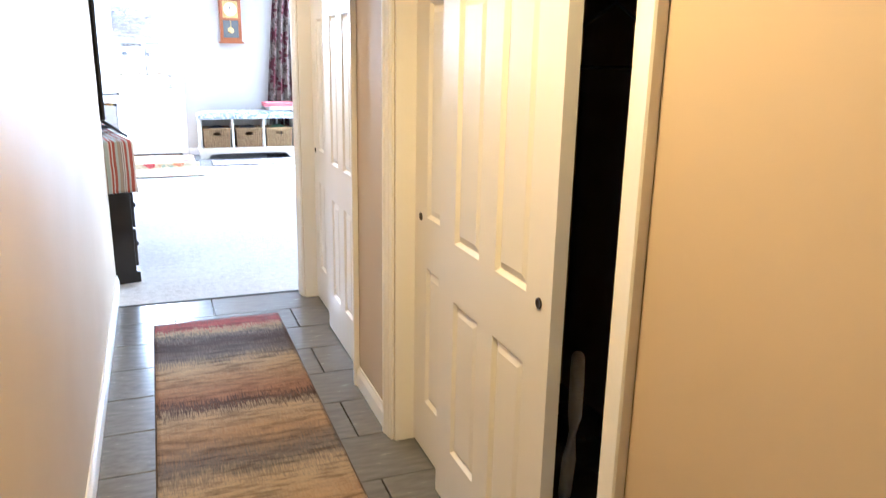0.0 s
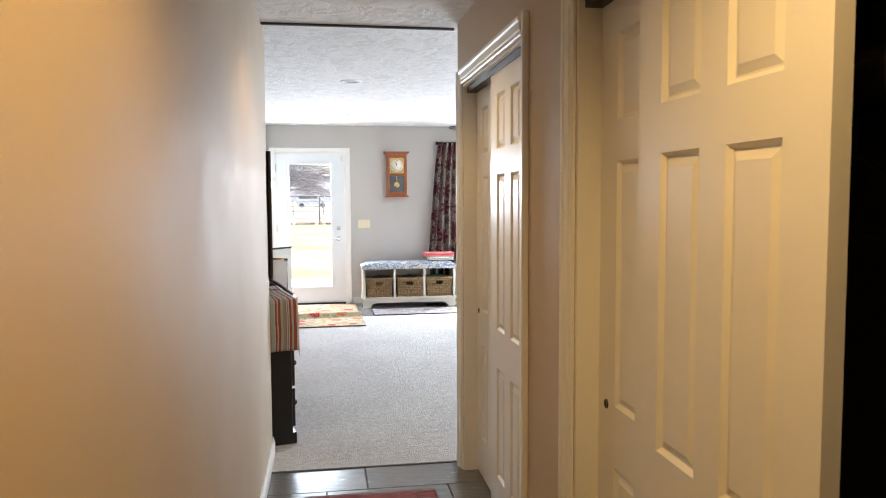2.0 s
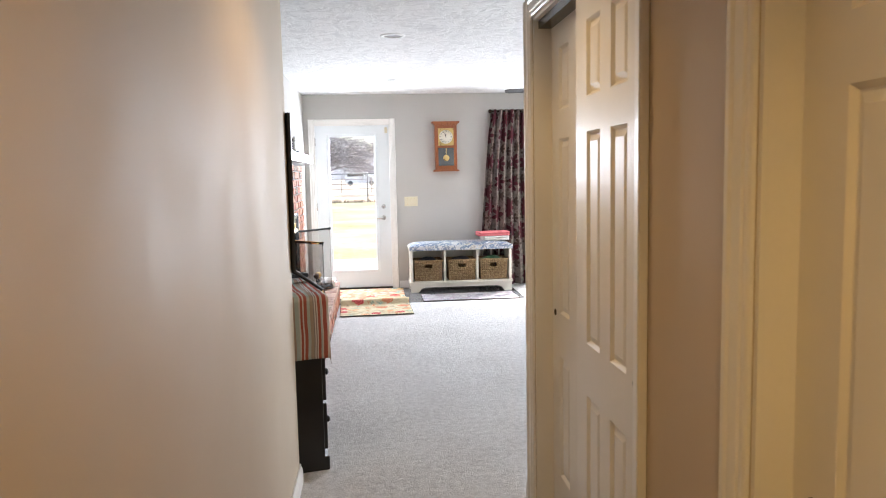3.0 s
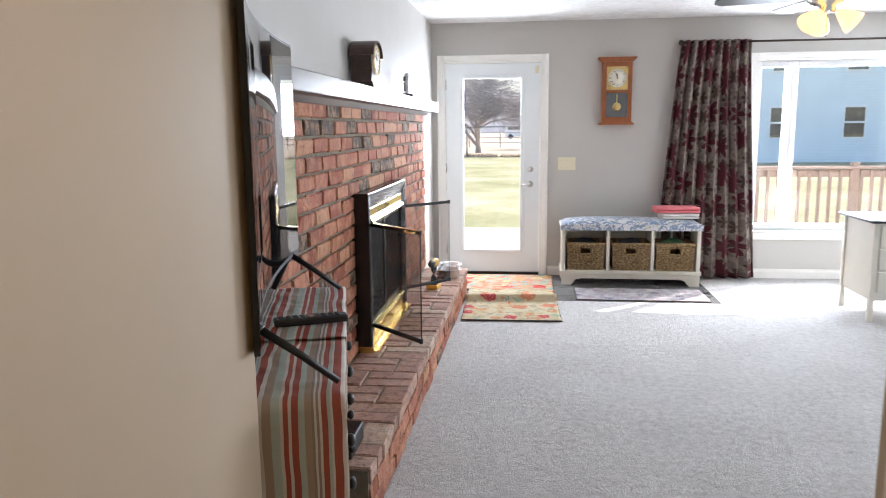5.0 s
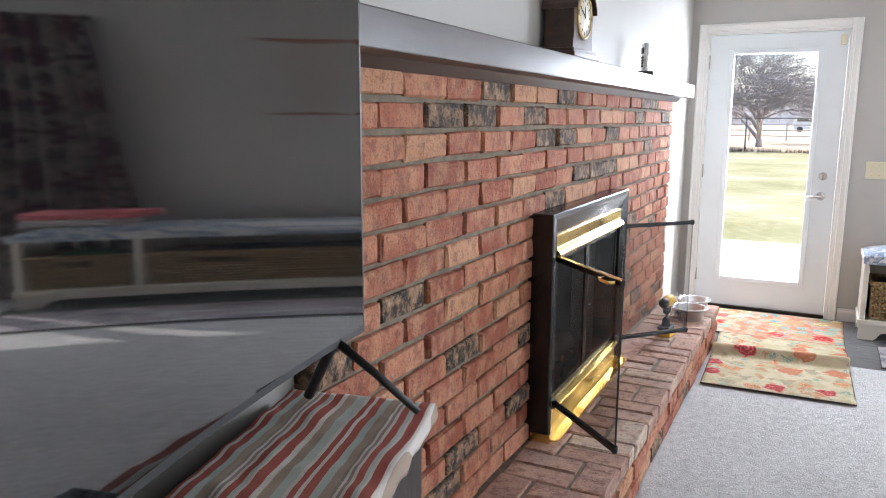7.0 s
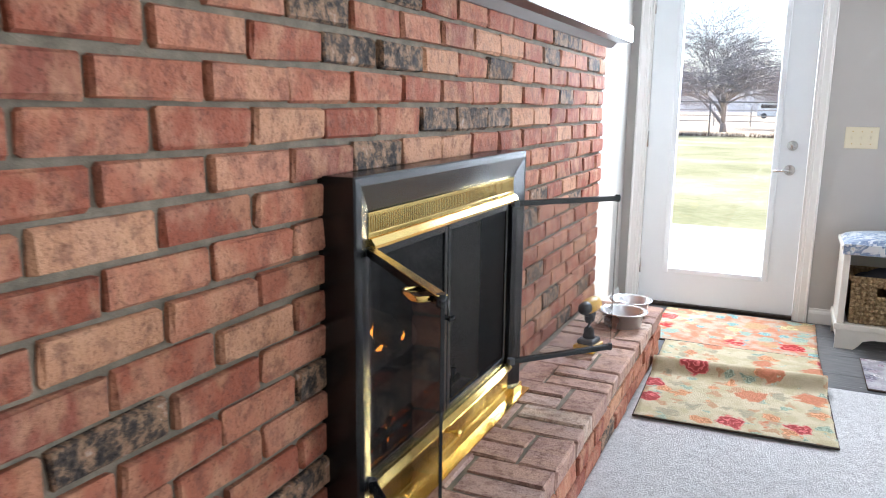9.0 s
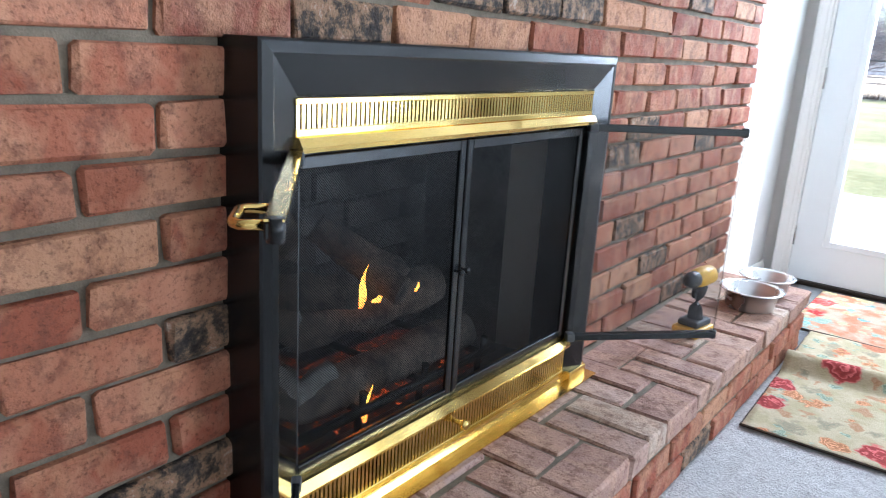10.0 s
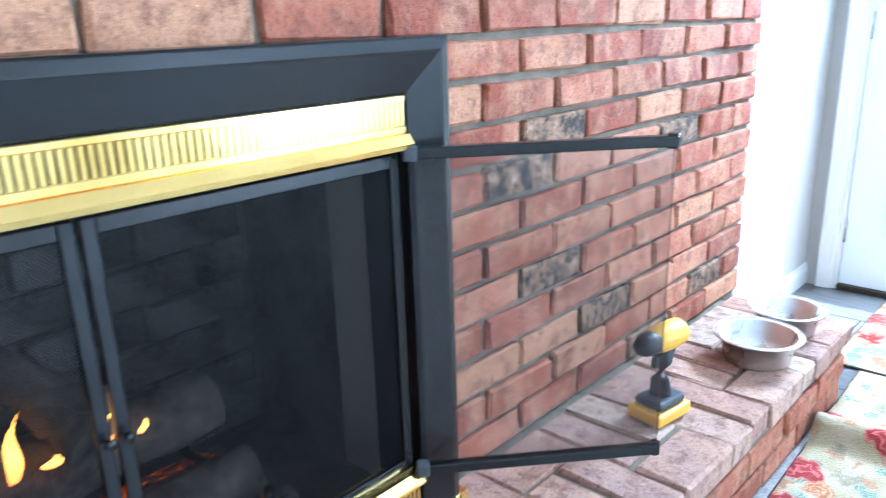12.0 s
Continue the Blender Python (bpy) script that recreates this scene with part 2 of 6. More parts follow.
def bm_lathe(profile, sides=32, bm=None, m=None):
    """Turn a profile of (radius, z) about z."""
    tmp = bmesh.new()
    rings = []
    for r, z in profile:
        rings.append([tmp.verts.new((max(r, 1e-4) * math.cos(2 * math.pi * i / sides), max(r, 1e-4) * math.sin(2 * math.pi * i / sides), z)) for i in range(sides)])
    for p, q in zip(rings, rings[1:]):
        for i in range(sides):
            f = tmp.faces.new((p[i], p[(i + 1) % sides], q[(i + 1) % sides], q[i]))
            f.smooth = True
    return bm_join(bm or bmesh.new(), tmp, m)


def bm_prism(outline, depth, axis="y", at=0.0, bm=None, bev=0.0):
    """Extrude a closed outline of 2D points along an axis from at to at + depth."""
    place = {"x": lambda u, v, d: (d, u, v), "y": lambda u, v, d: (u, d, v), "z": lambda u, v, d: (u, v, d)}[axis]
    tmp = bmesh.new()
    a = [tmp.verts.new(place(u, v, at)) for u, v in outline]
    b = [tmp.verts.new(place(u, v, at + depth)) for u, v in outline]
    n = len(a)
    tmp.faces.new(a)
    tmp.faces.new(b[::-1])
    for i in range(n):
        tmp.faces.new((a[i], b[i], b[(i + 1) % n], a[(i + 1) % n]))
    bmesh.ops.recalc_face_normals(tmp, faces=tmp.faces)
    if bev > 0:
        bmesh.ops.bevel(tmp, geom=tmp.edges[:], offset=bev, segments=2, profile=0.5, affect="EDGES")
    return bm_join(bm or bmesh.new(), tmp)


def bm_grid(nu, nv, fn, bm=None, close_u=False, smooth=True):
    out = bm or bmesh.new()
    vs = [[out.verts.new(fn(i / nu, j / nv)) for j in range(nv + 1)] for i in range(nu if close_u else nu + 1)]
    for i in range(nu):
        for j in range(nv):
            p, q = vs[i], vs[(i + 1) % len(vs)]
            f = out.faces.new((p[j], q[j], q[j + 1], p[j + 1]))
            f.smooth = smooth
    return out


def mesh_of(name, bm, mat, fix=True):
    me = bpy.data.meshes.new(name)
    if fix:
        bmesh.ops.recalc_face_normals(bm, faces=bm.faces)
    bm.to_mesh(me)
    bm.free()
    me.materials.append(mat)
    return me


def part(name, bm, mat, parent=None, label="", fix=True):
    ob = new(name, mesh_of(name, bm, mat, fix))
    if parent is not None:
        ob.parent = parent
    if label:
        ob["label"] = label
    return ob


def thing(name, label, category, m=None, group="", kind=""):
    ob = new(name)
    ob.empty_display_size = 0.05
    if m is not None:
        ob.matrix_world = m
    return tagged(ob, label, category, group, kind)


def structure(name, bm, mat, label="", category=""):
    return tagged(part(name, bm, mat), label, category, "", "structure")


# ---- the shell ----
HL, HR = -0.285, 0.75           # hall walls
LW, FW, RW = -0.73, 10.485, 5.4  # room: left, far and right wall faces
CZ, HZ = 2.42, 2.385           # ceilings
NEAR = -1.6
T = 0.12

bm_ = bm_box(LW - T, NEAR - T, -0.10, RW + T, FW + T, -0.02)
structure("subfloor", bm_, M_GROUT, "pale grout bed under the tiled floor", "floor")
bm_ = bmesh.new()
CARPET = [(LW, 4.262), (RW, 4.262), (RW, FW), (1.80, FW), (1.80, 9.36), (LW, 9.36)]
bm_prism(CARPET, 0.022, "z", -0.021, bm_)
structure("carpet", bm_, M_CARPET, "beige cut-pile carpet over the living room floor", "carpet")

# left hall wall, ends at the room with a rounded corner
bm_ = bm_box(HL - T, NEAR, -0.02, HL, 4.598, 2.5, 0.012, None, 3)
structure("wall_hall_left", bm_, M_HALL, "beige satin-painted hall wall", "wall")
structure("wall_room_near_left", bm_box(LW, 4.47, -0.02, HL - T, 4.59, 2.5), M_WALL, "grey painted wall beside the hall opening", "wall")
# right hall wall with two closet openings
OPEN1, OPEN2, OPEN_Z = (1.035, 2.375), (2.945, 4.135), 2.045
bm_ = bmesh.new()
for y0, y1 in ((NEAR, OPEN1[0]), (OPEN1[1], OPEN2[0]), (OPEN2[1], 4.28)):
    bm_box(HR, y0, -0.02, HR + T, y1, 2.5, 0, bm_)
for y0, y1 in (OPEN1, OPEN2):
    bm_box(HR, y0, OPEN_Z, HR + T, y1, 2.5, 0, bm_)
structure("wall_hall_right", bm_, M_HALL, "beige hall wall with two closet openings", "wall")
structure("wall_hall_near", bm_box(HL - T, NEAR - T, -0.02, HR + T, NEAR, 2.5), M_HALL, "plain wall closing the hall", "wall")
structure("wall_room_near_right", bm_box(HR + T, 4.16, -0.02, RW, 4.28, 2.5), M_WALL, "grey painted living room wall", "wall")
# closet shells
# the dull brown puts the closets' deep shade into the wall colour
M_CLOSETSHADE = varied("closet_shade_board", (0.16, 0.13, 0.10), (0.21, 0.17, 0.135), 0.9, 4, 90, 0.1)
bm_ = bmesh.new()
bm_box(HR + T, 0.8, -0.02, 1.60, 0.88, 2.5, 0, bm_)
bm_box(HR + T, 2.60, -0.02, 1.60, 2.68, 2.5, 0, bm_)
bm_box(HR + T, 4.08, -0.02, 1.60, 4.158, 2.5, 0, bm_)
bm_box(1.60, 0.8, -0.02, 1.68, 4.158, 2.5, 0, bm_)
structure("wall_closet", bm_, M_CLOSETSHADE, "inner walls of the hall closets, coloured dark for shade", "wall")
# left wall of the room
bm_ = bmesh.new()
FB0, FB1, FBZ = 7.085, 8.075, 1.03   # firebox opening
bm_box(LW - T, 4.44, -0.02, LW, FB0, 2.5, 0, bm_)
bm_box(LW - T, FB1, -0.02, LW, FW, 2.5, 0, bm_)
bm_box(LW - T, FB0, FBZ, LW, FB1, 2.5, 0, bm_)
bm_box(LW - T, FB0, -0.02, LW, FB1, 0.235, 0, bm_)
structure("wall_west", bm_, M_WALL, "grey painted wall behind the brick chimney breast", "wall")
# far wall with the door and the window
DX0, DX1, DZ = -0.61, 0.325, 2.055
WX0, WX1, WZ0, WZ1 = 2.28, 4.70, 0.46, 2.02
bm_ = bmesh.new()
bm_box(LW - T, FW, -0.02, DX0, FW + 0.15, 2.5, 0, bm_)
bm_box(DX0, FW, DZ, DX1, FW + 0.15, 2.5, 0, bm_)
bm_box(DX1, FW, -0.02, WX0, FW + 0.15, 2.5, 0, bm_)
bm_box(WX0, FW, -0.02, WX1, FW + 0.15, WZ0, 0, bm_)
bm_box(WX0, FW, WZ1, WX1, FW + 0.15, 2.5, 0, bm_)
bm_box(WX1, FW, -0.02, RW + T, FW + 0.15, 2.5, 0, bm_)
structure("wall_north", bm_, M_WALL, "grey painted wall with garden door and window", "wall")
# right wall, its unseen opening added to let the fill lamp in
bm_ = bmesh.new()
bm_box(RW, 4.16, -0.02, RW + T, 5.9, 2.5, 0, bm_)
bm_box(RW, 5.9, -0.02, RW + T, 8.1, 0.6, 0, bm_)
bm_box(RW, 5.9, 2.1, RW + T, 8.1, 2.5, 0, bm_)
bm_box(RW, 8.1, -0.02, RW + T, FW, 2.5, 0, bm_)
structure("wall_east", bm_, M_WALL, "grey painted wall with an opening added for the fill lamp", "wall")
bm_ = bm_box(LW - T, 4.40, CZ, RW + T, FW + 0.15, CZ + 0.1)
structure("ceiling", bm_, M_CEIL, "white skip-trowel textured ceiling", "ceiling")
structure("ceiling_hall", bm_box(HL - T, NEAR - T, HZ, 1.68, 4.40, CZ + 0.1), M_CEIL, "textured hall ceiling", "ceiling")
# added dark strip draws the shade line of the ceiling step, itself too lit
structure("header_shade_line", bm_box(HL + 0.001, 4.372, HZ - 0.012, HR - 0.001, 4.392, HZ - 0.0005, 0.002), M_RUBBER, "thin dark strip added as the shade line between hall and room ceilings", "trim")

# ---- trim ----


def casing_run(a, b, normal, inward, bm, w=0.072):
    """A moulded door casing from a to b; normal points off the wall, inward towards the opening."""
    a, b, n, i = (Vector(v) for v in (a, b, normal, inward))
    prof = [(0.0, 0.0), (0.0, 0.008), (0.006, 0.012), (0.018, 0.012), (0.022, 0.016), (0.050, 0.018), (0.056, 0.023), (w - 0.004, 0.024), (w, 0.020), (w, 0.0)]
    ends = []
    for p in (a, b):
        ends.append([bm.verts.new(p - i * u + n * (v + 0.001)) for u, v in prof])
    k = len(prof)
    for j in range(k - 1):
        bm.faces.new((ends[0][j], ends[1][j], ends[1][j + 1], ends[0][j + 1]))
    bm.faces.new(ends[0])
    bm.faces.new(ends[1][::-1])


def closet_trim(name, y0, y1, z):
    trim = thing(name, "white moulded casing round the closet opening", "door casing", kind="structure")
    for nm, a, b, inw in (("jamb_casing", (HR, y0, 0), (HR, y0, z + 0.072), (0, 1, 0)), ("jamb_casing", (HR, y1, 0), (HR, y1, z + 0.072), (0, -1, 0)), ("head_casing", (HR, y0, z), (HR, y1, z), (0, 0, -1))):
        b_ = bmesh.new()
        casing_run(a, b, (-1, 0, 0), inw, b_)
        part(nm, b_, M_TRIM, trim)
    b_ = bmesh.new()
    bm_box(HR + 0.001, y0 - 0.001, 0, HR + T, y0 + 0.014, z, 0, b_)
    part("jamb", b_, M_TRIM, trim)
    part("jamb", bm_box(HR + 0.001, y1 - 0.014, 0, HR + T, y1 + 0.001, z), M_TRIM, trim)
    part("head_jamb", bm_box(HR + 0.001, y0, z - 0.014, HR + T, y1, z + 0.001), M_TRIM, trim)
    part("track", bm_box(HR + 0.02, y0 + 0.014, z - 0.045, HR + 0.105, y1 - 0.014, z - 0.014), M_BLACK, trim, "dark metal sliding track")
    return trim


closet_trim("trim_closet_1", *OPEN1, OPEN_Z)
closet_trim("trim_closet_2", *OPEN2, OPEN_Z)


def baseboard(name, a, b, normal, h=0.09):
    a, b, n = Vector(a), Vector(b), Vector(normal)
    b_ = bmesh.new()
    prof = [(0.0, 0.0), (0.014, 0.0), (0.014, h - 0.03), (0.010, h - 0.018), (0.007, h - 0.012), (0.006, h), (0.0, h)]
    e = [[b_.verts.new(p + n * (u + 0.001) + Vector((0, 0, v))) for u, v in prof] for p in (a, b)]
    k = len(prof)
    for j in range(k):
        b_.faces.new((e[0][j], e[1][j], e[1][(j + 1) % k], e[0][(j + 1) % k]))
    b_.faces.new(e[0])
    b_.faces.new(e[1][::-1])
    return structure(name, b_, M_TRIM, "white painted baseboard along the wall", "baseboard")


baseboard("baseboard", (HL, NEAR, 0), (HL, 4.59, 0), (1, 0, 0))
baseboard("baseboard", (HR, NEAR, 0), (HR, OPEN1[0] - 0.073, 0), (-1, 0, 0))
baseboard("baseboard", (HR, OPEN1[1] + 0.073, 0), (HR, OPEN2[0] - 0.073, 0), (-1, 0, 0))
baseboard("baseboard", (HR, OPEN2[1] + 0.073, 0), (HR, 4.28, 0), (-1, 0, 0))
baseboard("baseboard", (LW, 9.64, 0), (LW, FW, 0), (1, 0, 0))
baseboard("baseboard", (0.40, FW, 0), (RW, FW, 0), (0, -1, 0))
baseboard("baseboard", (HR, 4.28, 0), (RW, 4.28, 0), (0, 1, 0))

# ---- closet doors ----


def panel_door(name, width, height, label):
    """Six-panel moulded slab: local y along the width, face towards -x."""
    door = thing(name, label, "closet door")
    b_ = bmesh.new()
    st, mid = 0.12, 0.10
    pw = (width - 2 * st - mid) / 2
    ys = [0, st, st + pw, st + pw + mid, st + 2 * pw + mid, width]
    zs = [0, 0.20, 0.695, 0.870, 1.555, 1.665, 1.90, height]
    vs = [[b_.verts.new((0, y, z)) for z in zs] for y in ys]
    panels = []
    for i in range(5):
        for j in range(7):
            f = b_.faces.new((vs[i][j], vs[i][j + 1], vs[i + 1][j + 1], vs[i + 1][j]))
            if i in (1, 3) and j in (1, 3, 5):
                panels.append(f)
    bmesh.ops.recalc_face_normals(b_, faces=b_.faces)
    if b_.faces[:][0].normal.x > 0:
        bmesh.ops.reverse_faces(b_, faces=b_.faces)
    bmesh.ops.inset_individual(b_, faces=panels, thickness=0.004, depth=-0.003)
    bmesh.ops.inset_individual(b_, faces=panels, thickness=0.010, depth=-0.008)
    bmesh.ops.inset_individual(b_, faces=panels, thickness=0.006, depth=0.0)
    bmesh.ops.inset_individual(b_, faces=panels, thickness=0.026, depth=0.008)
    edge = [e for e in b_.edges if e.is_boundary]
    ext = bmesh.ops.extrude_edge_only(b_, edges=edge)
    for v in [g for g in ext["geom"] if isinstance(g, bmesh.types.BMVert)]:
        v.co.x += 0.034
    part("slab", b_, M_CLOSET, door, fix=True)
    return door


def finger_pull(door, y, z):
    b_ = bm_lathe([(0.0, 0.0012), (0.009, 0.0014), (0.0105, 0.003), (0.013, 0.003), (0.0135, 0.0)], 20, None, Matrix.Translation((0.0, y, z)) @ pose(0, 0, 0, 0, -90, 0))
    part("finger_pull", b_, M_BRONZE, door, "dark bronze finger pull")


M_BRONZE = varied("dark_bronze", (0.035, 0.026, 0.02), (0.06, 0.045, 0.033), 0.35, 20, 200, 0.0, 0.8)
for nm, y0, x, w, pull_y in (("closet_door", 1.315, 0.778, 0.69, 0.055), ("closet_door", 1.672, 0.822, 0.69, 0.628), ("closet_door", 2.985, 0.778, 0.62, 0.05), ("closet_door", 3.505, 0.822, 0.62, 0.57)):
    d_ = panel_door(nm, w, 2.018, "white six-panel sliding closet door with wood grain moulding")
    d_["group"] = "sliding closet doors"
    d_.matrix_world = pose(x, y0, 0.008)
    finger_pull(d_, pull_y, 0.862)

# what hangs and stands in the half-open closet
rod = thing("closet_rod", "dark closet rod across the closet", "closet rod")
part("rod", bm_rod((1.18, 0.885, 1.635), (1.18, 2.595, 1.635), 0.016), M_BRONZE, rod)
part("bracket", bm_rod((1.18, 0.882, 1.635), (1.18, 0.90, 1.635), 0.03), M_BRONZE, rod)
shelf_ = thing("closet_shelf", "shelf above the closet rod, coloured dark for shade", "shelf")
# same shade-dark colour, so the shelf edge does not stand out bright
part("board", bm_box(1.05, 0.885, 1.72, 1.595, 2.595, 1.74, 0.002), M_CLOSETSHADE, shelf_)


def tube(points, r, sides=8, bm=None, closed=False):
    out = bm or bmesh.new()
    ps = [Vector(p) for p in points]
    rings = []
    n = len(ps)
    for i, p in enumerate(ps):
        d = (ps[(i + 1) % n] - ps[i - 1]) if closed else (ps[min(i + 1, n - 1)] - ps[max(i - 1, 0)])
        q = d.to_track_quat("Z", "Y").to_matrix()
        rr = r[i] if isinstance(r, (list, tuple)) else r
        rings.append([out.verts.new(p + q @ Vector((rr * math.cos(2 * math.pi * k / sides), rr * math.sin(2 * math.pi * k / sides), 0))) for k in range(sides)])
    for i in range(n if closed else n - 1):
        a, b = rings[i], rings[(i + 1) % n]
        for k in range(sides):
            f = out.faces.new((a[k], a[(k + 1) % sides], b[(k + 1) % sides], b[k]))
            f.smooth = True
    if not closed:
        out.faces.new(rings[0][::-1])
        out.faces.new(rings[-1])
    return out


hanger = thing("coat_hanger", "black plastic coat hanger on the closet rod", "hanger")
hy = 1.76
part("hanger_body", tube([(1.18, hy, 1.550), (1.02, hy + 0.02, 1.440), (0.975, hy + 0.03, 1.400), (0.98, hy + 0.03, 1.380), (1.18, hy, 1.380), (1.38, hy - 0.03, 1.380), (1.385, hy - 0.03, 1.400), (1.34, hy - 0.02, 1.440)], 0.006, 8, None, True), M_PLASTIC, hanger)
part("hook", tube([(1.18, hy, 1.550), (1.18, hy, 1.600), (1.205, hy, 1.625), (1.20, hy, 1.652), (1.18, hy, 1.660), (1.162, hy, 1.652)], 0.003), M_PLASTIC, hanger)
garment = thing("vacuum_cleaner", "pale plastic upright cleaner standing in the dark closet", "vacuum cleaner")
part("body", bm_lathe([(0.0, 0.0), (0.13, 0.0), (0.14, 0.04), (0.12, 0.12), (0.07, 0.16), (0.0, 0.165)], 24, None, Matrix.Translation((1.12, 1.72, 0.0))), M_PLASTIC, garment)
part("handle_loop", tube([(1.06, 1.66, 0.14), (1.03, 1.60, 0.30), (1.02, 1.57, 0.45), (1.05, 1.62, 0.55), (1.10, 1.70, 0.56), (1.13, 1.74, 0.45), (1.12, 1.74, 0.2)], 0.02, 10), M_TRIM, garment, "pale grey plastic carrying loop")

# ---- brick chimney breast ----
BX = -0.68
COURSE, PITCH = 0.0782, 0.232


def brick_mesh(name, l, d, h, seed, mat):
    """One worn brick: centre at origin, length along y, depth along x."""
    rng = random.Random(seed)
    b_ = bmesh.new()
    bmesh.ops.create_cube(b_, size=1.0, matrix=Matrix.Diagonal((d, l, h, 1)))
    bmesh.ops.bevel(b_, geom=b_.edges[:], offset=0.0055, segments=1, affect="EDGES")
    for v in b_.verts:
        v.co += Vector((rng.uniform(-1, 1), rng.uniform(-1, 1), rng.uniform(-1, 1))) * 0.0032
    return mesh_of(name, b_, mat)


def put_piece(name, mesh, m, parent):
    ob = new(name, mesh)
    ob.matrix_world = m
    ob.parent = parent
    return ob


BY0, BY1 = 5.72, 9.62
b_ = bmesh.new()
bm_box(LW + 0.001, BY0 + 0.01, 0.0, BX - 0.013, FB0, 1.565, 0, b_)
bm_box(LW + 0.001, FB1, 0.0, BX - 0.013, BY1 - 0.006, 1.565, 0, b_)
bm_box(LW + 0.001, FB0, FBZ, BX - 0.013, FB1, 1.565, 0, b_)
chimney = structure("wall_chimney_breast", b_, M_MORTAR, "red and burnt-black brick chimney breast with grey mortar", "brick wall")

HX = -0.305
HZTOP = 0.235
hearth = structure("hearth", bm_box(BX - 0.05, 5.66, 0.0, HX - 0.012, 9.50, HZTOP - 0.007), M_MORTAR, "raised brick hearth running along the chimney breast", "hearth")

# mantel shelf
mantel = thing("mantel_shelf", "long painted mantel shelf on the brick wall", "mantel")
part("board", bm_box(LW + 0.002, 5.05, 1.572, -0.575, 9.74, 1.655, 0.004, None, 2), M_MANTEL, mantel)
part("cove", bm_prism([(LW + 0.003, 1.572), (-0.645, 1.572), (-0.672, 1.545), (LW + 0.003, 1.545)], 4.6, "y", 5.1), M_MANTEL, mantel)

# ---- fireplace ----
FX = -0.60
fire = thing("fireplace", "black metal fireplace surround with brass vents and open glass doors", "fireplace")
OY0, OY1, OZ1 = 7.03, 8.142, 1.10
W_ = 0.082


def frame_member(a, b, inward, bm):
    """Sloped surround member from a to b (outer edge), mitred at both ends."""
    a, b, i = Vector(a), Vector(b), Vector(inward)
    run = (b - a).normalized()
    prof = [(0.0, BX - 0.05), (0.0, FX - 0.004), (0.004, FX), (0.020, FX + 0.004), (0.024, FX + 0.002), (W_, FX - 0.016), (W_, BX - 0.05)]
    e = []
    for p, sgn in ((a, 1), (b, -1)):
        ring = []
        for u, x in prof:
            q = p + i * u + run * (u * sgn if abs(run.y) > 0.5 or sgn == -1 else 0)
            ring.append(bm.verts.new((x, q.y, q.z)))
        e.append(ring)
    for j in range(len(prof) - 1):
        bm.faces.new((e[0][j], e[1][j], e[1][j + 1], e[0][j + 1]))
    bm.faces.new(e[0])
    bm.faces.new(e[1][::-1])


b_ = bmesh.new()
frame_member((0, OY0, OZ1), (0, OY1, OZ1), (0, 0, -1), b_)
part("top_rail", b_, M_BLACK, fire)
for y, inw in ((OY0, 1), (OY1, -1)):
    b_ = bmesh.new()
    frame_member((0, y, HZTOP), (0, y, OZ1), (0, inw, 0), b_)
    part("side_rail", b_, M_BLACK, fire)
part("foot_cap", bm_box(BX + 0.01, OY0 - 0.003, HZTOP + 0.001, FX + 0.008, OY0 + 0.085, HZTOP + 0.035, 0.002), M_BRASS, fire, "brass foot of the surround")
part("foot_cap", bm_box(BX + 0.01, OY1 - 0.085, HZTOP + 0.001, FX + 0.008, OY1 + 0.003, HZTOP + 0.035, 0.002), M_BRASS, fire, "brass foot of the surround")
IY0, IY1 = OY0 + W_ - 0.008, OY1 - W_ - 0.008


def louvre(z0, z1, x, name, slot):
    """Brass strip with upright slots over a dark back."""
    p = part(name, bm_box(x - 0.006, IY0, z0, x, IY1, z0 + 0.012, 0.0015), M_BRASS, fire, "polished brass vent with narrow upright slots")
    part("top_edge", bm_box(x - 0.006, IY0, z1 - 0.010, x, IY1, z1, 0.0015), M_BRASS, p)
    part("backing", bm_box(x - 0.020, IY0, z0, x - 0.016, IY1, z1), M_BLACK, p)
    b_ = bmesh.new()
    n = int((IY1 - IY0) / slot)
    for i in range(n):
        y = IY0 + (i + 0.2) * (IY1 - IY0) / n
        bm_box(x - 0.012, y, z0 + 0.011, x - 0.002, y + slot * 0.64, z1 - 0.009, 0, b_)
    tagged(part("slats", b_, M_BRASS, p), kind="stuff")
    return p


louvre(0.958, 1.016, FX - 0.010, "upper_vent", 0.0105)
part("upper_lip", bm_prism([(FX - 0.03, 0.936), (FX + 0.004, 0.936), (FX + 0.006, 0.944), (FX - 0.004, 0.958), (FX - 0.03, 0.958)], IY1 - IY0, "y", IY0), M_BRASS, fire, "rolled brass lip over the doors")
louvre(0.262, 0.345, FX - 0.012, "lower_vent", 0.0105)
part("lower_ledge", bm_prism([(FX - 0.06, 0.345), (FX + 0.0, 0.345), (FX + 0.002, 0.352), (FX - 0.010, 0.368), (FX - 0.03, 0.372), (FX - 0.06, 0.372)], IY1 - IY0, "y", IY0), M_BRASS, fire, "rolled brass ledge under the screens")
part("lower_apron", bm_prism([(FX - 0.06, HZTOP + 0.001), (FX + 0.030, HZTOP + 0.001), (FX + 0.030, HZTOP + 0.005), (FX - 0.008, HZTOP + 0.007), (FX - 0.012, 0.262), (FX - 0.06, 0.262)], OY1 - OY0, "y", OY0 + 0.03), M_BRASS, fire, "brass apron plate on the hearth")
